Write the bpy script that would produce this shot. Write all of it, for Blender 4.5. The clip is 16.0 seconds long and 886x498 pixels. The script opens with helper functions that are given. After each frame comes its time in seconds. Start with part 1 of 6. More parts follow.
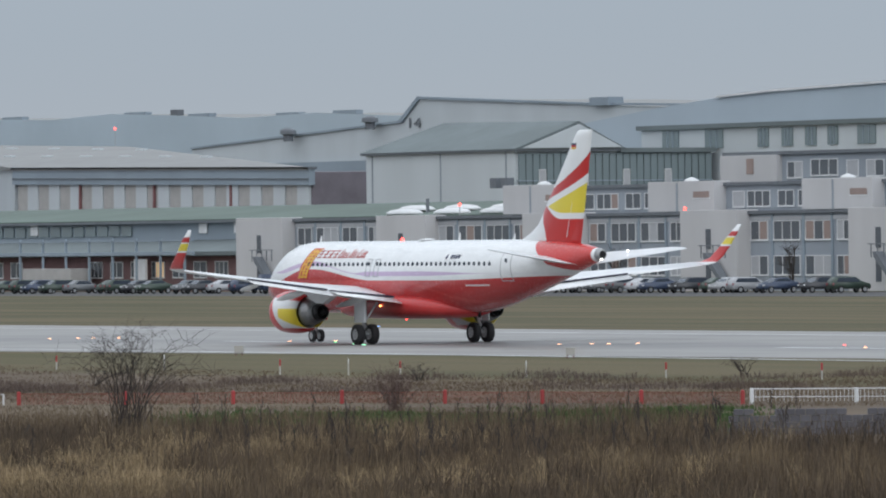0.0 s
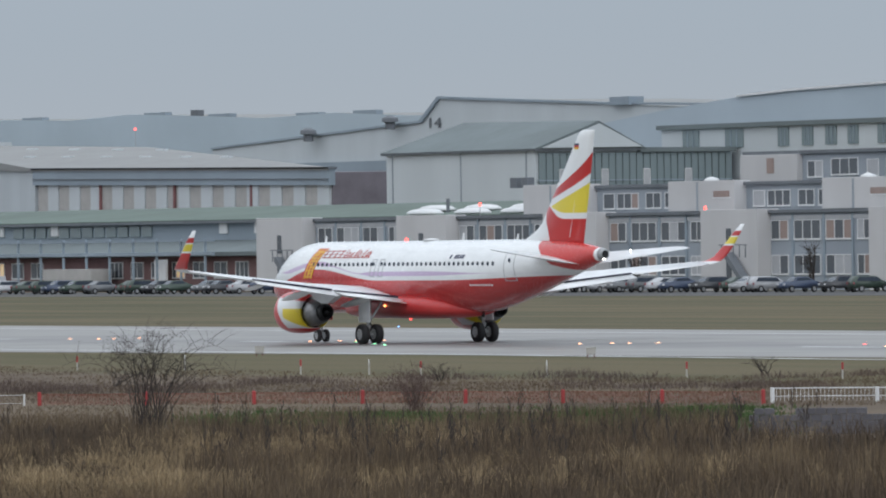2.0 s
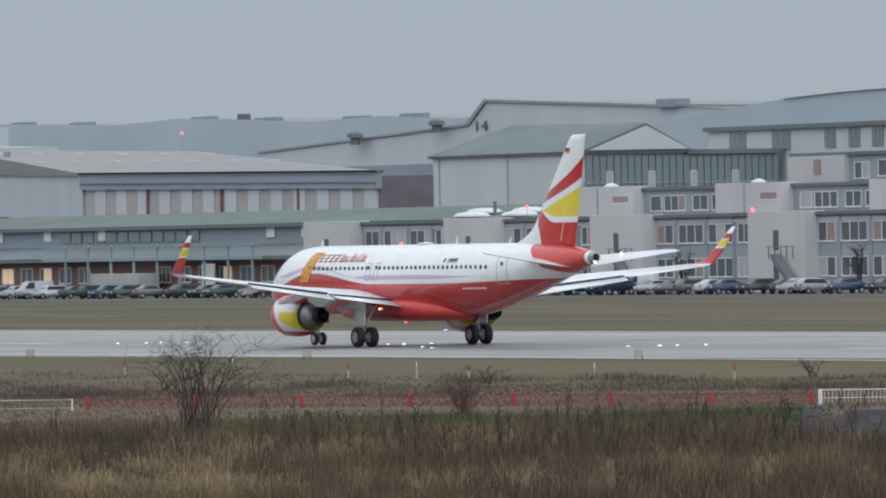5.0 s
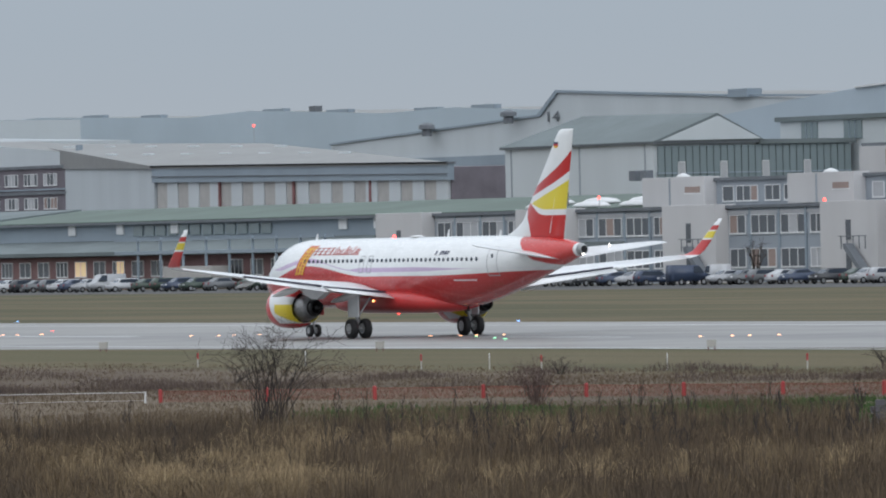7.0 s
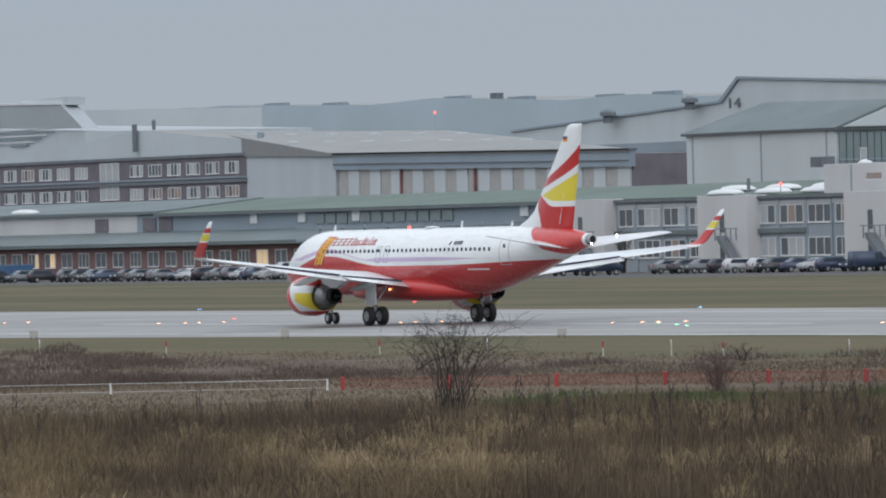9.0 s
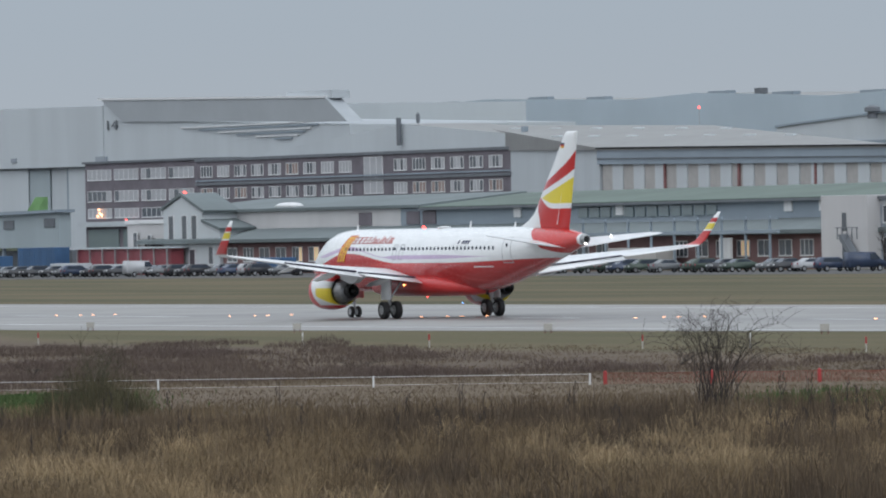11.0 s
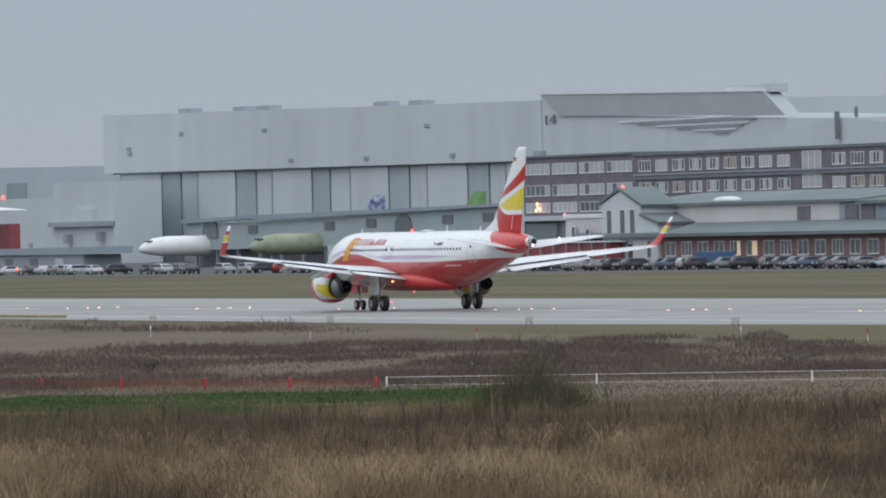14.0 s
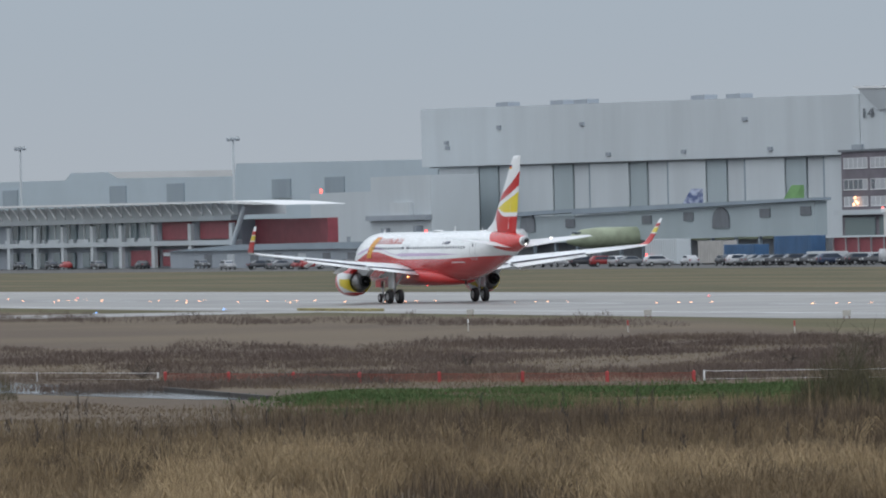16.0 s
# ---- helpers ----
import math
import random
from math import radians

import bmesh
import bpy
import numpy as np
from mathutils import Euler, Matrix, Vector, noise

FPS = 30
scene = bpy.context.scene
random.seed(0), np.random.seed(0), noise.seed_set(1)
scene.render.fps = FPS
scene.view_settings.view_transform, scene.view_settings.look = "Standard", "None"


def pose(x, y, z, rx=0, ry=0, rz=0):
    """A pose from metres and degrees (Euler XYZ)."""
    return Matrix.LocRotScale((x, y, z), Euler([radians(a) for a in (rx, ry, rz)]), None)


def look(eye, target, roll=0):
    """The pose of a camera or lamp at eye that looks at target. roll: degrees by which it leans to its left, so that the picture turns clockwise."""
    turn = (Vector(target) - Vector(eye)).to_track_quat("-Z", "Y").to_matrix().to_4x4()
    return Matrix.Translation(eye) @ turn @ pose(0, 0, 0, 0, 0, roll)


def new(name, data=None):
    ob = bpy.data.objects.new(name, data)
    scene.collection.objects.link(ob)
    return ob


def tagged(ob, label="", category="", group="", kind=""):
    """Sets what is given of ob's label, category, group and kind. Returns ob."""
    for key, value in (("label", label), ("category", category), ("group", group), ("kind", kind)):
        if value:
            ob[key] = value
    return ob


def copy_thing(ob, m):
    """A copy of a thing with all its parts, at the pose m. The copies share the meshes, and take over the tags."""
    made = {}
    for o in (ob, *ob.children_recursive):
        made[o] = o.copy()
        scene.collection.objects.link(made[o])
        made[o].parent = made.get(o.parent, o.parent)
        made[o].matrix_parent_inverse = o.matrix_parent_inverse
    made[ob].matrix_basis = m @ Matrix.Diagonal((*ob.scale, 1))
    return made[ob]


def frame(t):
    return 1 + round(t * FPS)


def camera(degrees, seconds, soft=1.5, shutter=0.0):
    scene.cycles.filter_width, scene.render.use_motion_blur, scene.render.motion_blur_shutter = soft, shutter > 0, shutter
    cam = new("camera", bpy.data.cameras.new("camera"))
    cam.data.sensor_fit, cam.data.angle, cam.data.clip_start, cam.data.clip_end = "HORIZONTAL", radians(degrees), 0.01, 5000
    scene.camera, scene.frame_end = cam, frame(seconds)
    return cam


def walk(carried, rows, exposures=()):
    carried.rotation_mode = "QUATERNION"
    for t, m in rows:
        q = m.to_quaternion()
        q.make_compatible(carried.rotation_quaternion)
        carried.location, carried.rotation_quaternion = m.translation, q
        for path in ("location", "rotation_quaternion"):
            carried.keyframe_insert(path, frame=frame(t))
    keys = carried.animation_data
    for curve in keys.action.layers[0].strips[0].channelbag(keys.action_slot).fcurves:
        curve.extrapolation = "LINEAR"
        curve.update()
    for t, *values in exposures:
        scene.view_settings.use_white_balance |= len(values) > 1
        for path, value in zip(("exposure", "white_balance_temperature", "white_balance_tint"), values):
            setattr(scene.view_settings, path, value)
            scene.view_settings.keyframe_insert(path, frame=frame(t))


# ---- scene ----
cam = camera(6.774, 16.0, soft=2.0)
EYE = (0.0, 218.99, 5.87)
# t, bearing from the runway's direction, pitch, lean
LOOKS = [
    (0.0, -30.9884, -0.0634, -0.6769), (0.5, -30.9620, -0.0628, -0.6524), (1.0, -30.9240, -0.0661, -0.7202),
    (1.5, -30.8848, -0.0695, -0.7506), (2.0, -30.8324, -0.0626, -0.7833), (2.5, -30.7754, -0.0515, -0.8550),
    (3.0, -30.7206, -0.0412, -0.8433), (3.5, -30.6798, -0.0346, -0.8423), (6.0, -30.2565, -0.0507, -1.1562),
    (6.5, -30.1151, -0.0674, -1.2095), (7.0, -29.9173, -0.0906, -1.2855), (7.5, -29.6783, -0.1197, -1.3054),
    (8.0, -29.3385, -0.1376, -1.3641), (8.5, -28.9589, -0.1478, -1.4247), (11.0, -26.5098, -0.1576, -1.1397),
    (11.5, -26.0029, -0.1350, -1.0688), (12.0, -25.4432, -0.1211, -1.0354), (12.5, -24.9101, -0.1133, -1.0087),
    (13.0, -24.3189, -0.1155, -1.1138), (13.5, -23.7641, -0.1222, -1.1653), (14.0, -23.1559, -0.1344, -1.2101),
    (14.5, -22.5892, -0.1443, -1.1851), (15.0, -21.9592, -0.1445, -1.1770), (15.5, -21.3602, -0.1411, -1.1634),
    (16.0, -20.7259, -0.1318, -1.2002),
]
walk(cam, [(t, pose(*EYE, 90 + p, 0, b - 90) @ pose(0, 0, 0, 0, 0, r)) for t, b, p, r in LOOKS])

# ---- overcast daylight ----
world = bpy.data.worlds.new("overcast")
scene.world = world
world.use_nodes = True
wn, wl = world.node_tree.nodes, world.node_tree.links
wn.clear()
w_out, w_bg = wn.new("ShaderNodeOutputWorld"), wn.new("ShaderNodeBackground")
w_sky = wn.new("ShaderNodeTexSky")
w_sky.sky_type, w_sky.sun_disc = "NISHITA", False
w_sky.sun_elevation, w_sky.sun_rotation = radians(28), radians(20)
w_sky.air_density, w_sky.dust_density = 1.0, 6.0
w_tc, w_sep, w_ramp, w_mix = wn.new("ShaderNodeTexCoord"), wn.new("ShaderNodeSeparateXYZ"), wn.new("ShaderNodeValToRGB"), wn.new("ShaderNodeMix")
w_dim = wn.new("ShaderNodeMix")
w_dim.data_type, w_dim.blend_type = "RGBA", "MULTIPLY"
w_dim.inputs[0].default_value = 1.0
w_dim.inputs[7].default_value = (0.1, 0.1, 0.1, 1)
w_mix.data_type = "RGBA"
w_mix.inputs[0].default_value = 0.94
cr = w_ramp.color_ramp
cr.elements[0].position, cr.elements[0].color = 0.0, (0.415, 0.455, 0.505, 1)
cr.elements[1].position, cr.elements[1].color = 1.0, (1.22, 1.32, 1.44, 1)
e = cr.elements.new(0.03)
e.color = (0.385, 0.447, 0.515, 1)
e = cr.elements.new(0.3)
e.color = (0.74, 0.82, 0.92, 1)
wl.new(w_tc.outputs["Generated"], w_sep.inputs[0])
wl.new(w_sep.outputs["Z"], w_ramp.inputs[0])
wl.new(w_sky.outputs[0], w_dim.inputs[6])
wl.new(w_dim.outputs[2], w_mix.inputs[6])
wl.new(w_ramp.outputs[0], w_mix.inputs[7])
wl.new(w_mix.outputs[2], w_bg.inputs[0])
w_bg.inputs[1].default_value = 1.0
wl.new(w_bg.outputs[0], w_out.inputs[0])
sun = new("sun", bpy.data.lights.new("sun", "SUN"))
sun.data.energy, sun.data.angle, sun.data.color = 0.6, radians(50), (1.0, 0.98, 0.96)
sun.matrix_world = look((0, 0, 50), (60, -25, 0))
scene.view_settings.exposure = 0.05


# ---- materials ----
def mth(nt, op, a, b=None, c=None, clamp=False):
    n = nt.nodes.new("ShaderNodeMath")
    n.operation, n.use_clamp = op, clamp
    for i, v in enumerate((a, b, c)):
        if v is None:
            continue
        if isinstance(v, (int, float)):
            n.inputs[i].default_value = v
        else:
            nt.links.new(v, n.inputs[i])
    return n.outputs[0]


def mixc(nt, f, a, b):
    n = nt.nodes.new("ShaderNodeMix")
    n.data_type = "RGBA"
    for i, v in ((0, f), (6, a), (7, b)):
        if isinstance(v, tuple):
            n.inputs[i].default_value = (*v[:3], 1)
        elif isinstance(v, (int, float)):
            n.inputs[i].default_value = v
        else:
            nt.links.new(v, n.inputs[i])
    return n.outputs[2]


def coords(nt, scale=(1, 1, 1), which="Object"):
    tc, mp = nt.nodes.new("ShaderNodeTexCoord"), nt.nodes.new("ShaderNodeMapping")
    nt.links.new(tc.outputs[which], mp.inputs[0])
    mp.inputs["Scale"].default_value = scale
    return mp.outputs[0]


def noise_at(nt, vec, scale, detail=4.0, rough=0.55):
    n = nt.nodes.new("ShaderNodeTexNoise")
    n.inputs["Scale"].default_value, n.inputs["Detail"].default_value, n.inputs["Roughness"].default_value = scale, detail, rough
    nt.links.new(vec, n.inputs["Vector"])
    return n.outputs[0]


def smooth(nt, v, lo, hi, a=0.0, b=1.0):
    n = nt.nodes.new("ShaderNodeMapRange")
    n.interpolation_type = "SMOOTHSTEP"
    nt.links.new(v, n.inputs[0])
    for i, x in zip((1, 2, 3, 4), (lo, hi, a, b)):
        n.inputs[i].default_value = x
    return n.outputs[0]


def blank(name, rough=0.6, metal=0.0):
    m = bpy.data.materials.new(name)
    m.use_nodes = True
    nt = m.node_tree
    b = nt.nodes["Principled BSDF"]
    b.inputs["Roughness"].default_value, b.inputs["Metallic"].default_value = rough, metal
    return m, nt, b


def surface(name, color, rough=0.7, metal=0.0, vary=0.18, scale=0.6, fine=6.0, streak=1.0, bump=0.0, second=None, rand=0.0):
    """A worn surface: broad stains, fine grain, and, where asked, a second colour and a change from piece to piece."""
    m, nt, b = blank(name, rough, metal)
    v = coords(nt, (1, 1, 1.0 / streak))
    big, small = noise_at(nt, v, scale, 3.0), noise_at(nt, v, fine, 5.0, 0.65)
    dark = tuple(c * (1 - vary) for c in color)
    light = tuple(min(1, c * (1 + vary)) for c in (second or color))
    col = mixc(nt, smooth(nt, big, 0.32, 0.68), dark, light)
    grain = mixc(nt, mth(nt, "MULTIPLY", small, 0.45), col, tuple(c * (1 - 1.2 * vary) for c in color))
    if rand:
        oi = nt.nodes.new("ShaderNodeObjectInfo")
        grain = mixc(nt, mth(nt, "MULTIPLY", oi.outputs["Random"], rand), grain, tuple(c * 0.55 for c in color))
    nt.links.new(grain, b.inputs["Base Color"])
    nt.links.new(mth(nt, "ADD", mth(nt, "MULTIPLY", small, 0.2), rough - 0.1, clamp=True), b.inputs["Roughness"])
    if bump:
        bp = nt.nodes.new("ShaderNodeBump")
        bp.inputs["Strength"].default_value, bp.inputs["Distance"].default_value = 0.6, bump
        nt.links.new(small, bp.inputs["Height"])
        nt.links.new(bp.outputs[0], b.inputs["Normal"])
    return m


def glow(name, color, power):
    m, nt, b = blank(name, 0.4)
    b.inputs["Base Color"].default_value = (*color, 1)
    b.inputs["Emission Color"].default_value, b.inputs["Emission Strength"].default_value = (*color, 1), power
    return m


# ---- building blocks ----
def part(name, bm, material, parent=None, label="", shade=False):
    me = bpy.data.meshes.new(name)
    if bm.faces:
        bmesh.ops.recalc_face_normals(bm, faces=bm.faces[:])
    bm.to_mesh(me)
    bm.free()
    for m in (material if isinstance(material, (list, tuple)) else [material]):
        me.materials.append(m)
    if shade:
        me.polygons.foreach_set("use_smooth", [True] * len(me.polygons))
    ob = new(name, me)
    ob.parent = parent
    if label:
        ob["label"] = label
    return ob


def thing(name, m, label, category, group="", kind=""):
    ob = new(name)
    ob.empty_display_size = 0.5
    ob.matrix_basis = m
    return tagged(ob, label, category, group, kind)


def add_box(bm, x0, x1, y0, y1, z0, z1, mi=0):
    vs = [bm.verts.new((x, y, z)) for x in (x0, x1) for y in (y0, y1) for z in (z0, z1)]
    for q in ((0, 1, 3, 2), (4, 6, 7, 5), (0, 4, 5, 1), (2, 3, 7, 6), (0, 2, 6, 4), (1, 5, 7, 3)):
        bm.faces.new([vs[i] for i in q]).material_index = mi
    return vs


def box(x0, x1, y0, y1, z0, z1, bevel=0.0):
    bm = bmesh.new()
    add_box(bm, x0, x1, y0, y1, z0, z1)
    if bevel:
        bmesh.ops.bevel(bm, geom=bm.edges[:], offset=bevel, segments=2, affect="EDGES", profile=0.6)
    return bm


def prism(outline, y0, y1, bm=None):
    """A solid with the outline [(x, z), ...], from y0 to y1."""
    bm = bm or bmesh.new()
    a = [bm.verts.new((x, y0, z)) for x, z in outline]
    b = [bm.verts.new((x, y1, z)) for x, z in outline]
    bm.faces.new(a), bm.faces.new(b[::-1])
    for i in range(len(a)):
        j = (i + 1) % len(a)
        bm.faces.new((a[i], b[i], b[j], a[j]))
    return bm


def loft(rings, cap=True, bm=None):
    bm = bm or bmesh.new()
    rows = [[bm.verts.new(p) for p in r] for r in rings]
    n = len(rows[0])
    for a, b in zip(rows, rows[1:]):
        for i in range(n):
            j = (i + 1) % n
            bm.faces.new((a[i], a[j], b[j], b[i]))
    if cap:
        bm.faces.new(rows[0][::-1]), bm.faces.new(rows[-1])
    return bm


def tube(path, radii, n=8, bm=None):
    """A round bar along the points of a path."""
    path = [Vector(p) for p in path]
    rings = []
    for i, p in enumerate(path):
        d = (path[min(i + 1, len(path) - 1)] - path[max(i - 1, 0)]).normalized()
        a = d.orthogonal().normalized()
        c = d.cross(a)
        r = radii[i] if isinstance(radii, (list, tuple)) else radii
        rings.append([p + r * (math.cos(k * math.tau / n) * a + math.sin(k * math.tau / n) * c) for k in range(n)])
    return loft(rings, True, bm)


def turned(profile, axis, n=24, bm=None, centre=(0, 0, 0)):
    """A turned solid: profile [(along, radius), ...] round the axis 'x', 'y' or 'z'."""
    rings = []
    for s, r in profile:
        ring = []
        for k in range(n):
            c, d = r * math.cos(k * math.tau / n), r * math.sin(k * math.tau / n)
            q = {"x": (s, c, d), "y": (d, s, c), "z": (c, d, s)}[axis]
            ring.append(Vector(q) + Vector(centre))
        rings.append(ring)
    return loft(rings, True, bm)


# ---- the airliner: x forward, y to its left, z up from the ground under the main wheels ----
def livery_body():
    m, nt, b = blank("livery_body", 0.28)
    sep = nt.nodes.new("ShaderNodeSeparateXYZ")
    nt.links.new(coords(nt), sep.inputs[0])
    u, w = sep.outputs[0], sep.outputs[2]
    rise = smooth(nt, u, 2.5, 9.6, 0.0, 0.66)
    fall = smooth(nt, u, 10.2, 14.5, 0.0, -0.75)
    aft = smooth(nt, u, -5.0, -19.0, 0.0, 0.25)
    edge = mth(nt, "ADD", mth(nt, "ADD", mth(nt, "ADD", rise, fall), aft), 3.62)
    red = smooth(nt, mth(nt, "SUBTRACT", edge, w), -0.015, 0.015)
    # lilac ribbon above the red, thin at both of its ends
    mid = mth(nt, "ADD", smooth(nt, u, 4.0, 9.5, 4.0, 4.6), smooth(nt, u, 10.0, 14.0, 0.0, -0.5))
    half = mth(nt, "MULTIPLY", smooth(nt, u, -11.0, -3.0, 0.0, 0.13), smooth(nt, u, 14.8, 12.5))
    pinch = mth(nt, "SUBTRACT", 1.0, mth(nt, "MULTIPLY", mth(nt, "MULTIPLY", smooth(nt, u, 3.0, 4.6), smooth(nt, u, 9.0, 7.4)), 0.8))
    near = mth(nt, "ABSOLUTE", mth(nt, "SUBTRACT", w, mid))
    lilac = smooth(nt, mth(nt, "SUBTRACT", mth(nt, "MULTIPLY", half, pinch), near), -0.02, 0.02)
    # paler sweep inside the red
    sweep = mth(nt, "MULTIPLY", smooth(nt, mth(nt, "ABSOLUTE", mth(nt, "SUBTRACT", w, smooth(nt, u, -9.0, -1.0, 2.4, 3.5))), 0.16, 0.02), 0.35)
    # red tail cone
    cone = smooth(nt, mth(nt, "SUBTRACT", mth(nt, "ADD", mth(nt, "MULTIPLY", w, 1.5), -22.6), u), -0.03, 0.03)
    low = mth(nt, "ADD", smooth(nt, u, -15.0, -18.0, 4.55, 4.12), 0.0)
    tailred = mth(nt, "MULTIPLY", cone, smooth(nt, mth(nt, "SUBTRACT", w, low), -0.03, 0.03))
    tailred = mth(nt, "MULTIPLY", tailred, smooth(nt, u, -19.5, -19.4))
    grime = noise_at(nt, coords(nt, (0.6, 1, 2.5)), 1.4, 5.0)
    fine = noise_at(nt, coords(nt), 9.0, 4.0)
    white = mixc(nt, smooth(nt, grime, 0.4, 0.75), (0.80, 0.82, 0.83), (0.72, 0.74, 0.75))
    col = mixc(nt, lilac, white, (0.56, 0.44, 0.62))
    redc = mixc(nt, sweep, mixc(nt, grime, (0.53, 0.040, 0.040), (0.46, 0.034, 0.036)), (0.68, 0.10, 0.09))
    col = mixc(nt, red, col, redc)
    col = mixc(nt, tailred, col, (0.55, 0.045, 0.042))
    nt.links.new(col, b.inputs["Base Color"])
    nt.links.new(mth(nt, "ADD", mth(nt, "MULTIPLY", fine, 0.12), 0.2), b.inputs["Roughness"])
    b.inputs["Coat Weight"].default_value, b.inputs["Coat Roughness"].default_value = 0.4, 0.12
    return m


def livery_fin():
    m, nt, b = blank("livery_fin", 0.3)
    sep = nt.nodes.new("ShaderNodeSeparateXYZ")
    nt.links.new(coords(nt), sep.inputs[0])
    u, w = sep.outputs[0], sep.outputs[2]
    lead = mth(nt, "ADD", mth(nt, "MULTIPLY", mth(nt, "SUBTRACT", w, 6.7), -0.83), -13.2)
    trail = mth(nt, "ADD", mth(nt, "MULTIPLY", mth(nt, "SUBTRACT", w, 5.67), -0.21), -17.75)
    s = mth(nt, "DIVIDE", mth(nt, "SUBTRACT", u, lead), mth(nt, "SUBTRACT", trail, lead), clamp=True)
    curve = mth(nt, "POWER", s, 1.25)

    def above(base, gain, v=curve):
        return smooth(nt, mth(nt, "SUBTRACT", w, mth(nt, "ADD", mth(nt, "MULTIPLY", v, gain), base)), -0.02, 0.02)

    band = mth(nt, "MULTIPLY", above(8.05, 1.40), mth(nt, "SUBTRACT", 1.0, above(8.6, 2.02)))
    dip = smooth(nt, s, 0.0, 0.6)
    yellow = mth(nt, "MULTIPLY", above(7.72, -0.42, dip), mth(nt, "SUBTRACT", 1.0, above(7.45, 1.5, s)))
    lower = mth(nt, "SUBTRACT", 1.0, above(7.72, -0.75, dip))
    root = mth(nt, "ADD", mth(nt, "MULTIPLY", mth(nt, "SUBTRACT", w, 5.7), 0.0), smooth(nt, w, 7.6, 5.8, -13.9, -14.6))
    lower = mth(nt, "MULTIPLY", lower, smooth(nt, mth(nt, "SUBTRACT", u, root), 0.02, -0.02))
    grime = noise_at(nt, coords(nt), 1.5, 5.0)
    col = mixc(nt, grime, (0.80, 0.82, 0.83), (0.74, 0.76, 0.77))
    redc = mixc(nt, grime, (0.51, 0.045, 0.045), (0.50, 0.03, 0.03))
    col = mixc(nt, band, col, redc)
    col = mixc(nt, lower, col, redc)
    col = mixc(nt, yellow, col, (0.74, 0.61, 0.07))
    nt.links.new(col, b.inputs["Base Color"])
    b.inputs["Coat Weight"].default_value = 0.3
    return m


def livery_sharklet():
    m, nt, b = blank("livery_sharklet", 0.3)
    sep = nt.nodes.new("ShaderNodeSeparateXYZ")
    nt.links.new(coords(nt), sep.inputs[0])
    w = sep.outputs[2]

    def between(lo, hi):
        return mth(nt, "MULTIPLY", smooth(nt, w, lo - 0.02, lo + 0.02), smooth(nt, w, hi + 0.02, hi - 0.02))

    col = mixc(nt, between(4.45, 5.35), (0.78, 0.8, 0.81), (0.51, 0.045, 0.045))
    col = mixc(nt, between(5.45, 5.85), col, (0.74, 0.61, 0.07))
    col = mixc(nt, between(5.92, 6.2), col, (0.51, 0.045, 0.045))
    nt.links.new(col, b.inputs["Base Color"])
    return m


def livery_cowl():
    m, nt, b = blank("livery_cowl", 0.28)
    sep = nt.nodes.new("ShaderNodeSeparateXYZ")
    nt.links.new(coords(nt), sep.inputs[0])
    u, w = sep.outputs[0], sep.outputs[2]
    rim = smooth(nt, mth(nt, "ADD", u, mth(nt, "MULTIPLY", mth(nt, "SUBTRACT", 1.9, w), 0.55)), 5.1, 5.18)
    crown = smooth(nt, mth(nt, "SUBTRACT", w, mth(nt, "ADD", mth(nt, "MULTIPLY", u, 0.08), 2.25)), 0.0, 0.05)
    yellow = mth(nt, "MULTIPLY", smooth(nt, w, 2.12, 2.05), smooth(nt, mth(nt, "SUBTRACT", w, mth(nt, "MULTIPLY", mth(nt, "SUBTRACT", u, 2.85), 0.34)), 0.95, 1.02))
    yellow = mth(nt, "MULTIPLY", yellow, smooth(nt, u, 4.6, 4.5))
    under = smooth(nt, w, 0.98, 0.92)
    col = mixc(nt, noise_at(nt, coords(nt), 2.0), (0.8, 0.82, 0.83), (0.73, 0.75, 0.76))
    col = mixc(nt, yellow, col, (0.80, 0.62, 0.03))
    for f in (crown, rim, under):
        col = mixc(nt, f, col, (0.60, 0.03, 0.03))
    nt.links.new(col, b.inputs["Base Color"])
    b.inputs["Coat Weight"].default_value = 0.4
    return m


body_paint, fin_paint, tip_paint, cowl_paint = livery_body(), livery_fin(), livery_sharklet(), livery_cowl()
wing_paint = surface("wing_grey", (0.70, 0.72, 0.74), 0.35, vary=0.08, scale=0.8, fine=4.0)
flap_paint = surface("flap_white", (0.78, 0.79, 0.8), 0.35, vary=0.06)
door_seam = surface("door_seam", (0.36, 0.37, 0.39), 0.5, vary=0.1)
seam_shade_dark = surface("seam_shade_dark", (0.035, 0.035, 0.06), 0.5)
red_gloss = surface("red_gloss", (0.53, 0.040, 0.040), 0.3, vary=0.06)
gold_paint = surface("gold_paint", (0.75, 0.46, 0.04), 0.35, vary=0.12)
dark_red = surface("dark_red", (0.36, 0.03, 0.02), 0.4)
ink = surface("ink_blue", (0.03, 0.04, 0.09), 0.4)
tyre_rubber = surface("tyre_rubber", (0.018, 0.018, 0.02), 0.75, vary=0.3, fine=12)
steel = surface("gear_steel", (0.42, 0.43, 0.44), 0.35, 0.5, vary=0.15)
bare_metal = surface("exhaust_metal", (0.30, 0.305, 0.315), 0.35, 0.85, vary=0.25, scale=2)
dark_metal = surface("burnt_metal", (0.03, 0.03, 0.032), 0.45, 0.6, vary=0.3)
lip_metal = surface("lip_metal", (0.7, 0.7, 0.72), 0.2, 0.9, vary=0.06)
cabin_glass = surface("cabin_glass", (0.06, 0.075, 0.10), 0.12, vary=0.1)
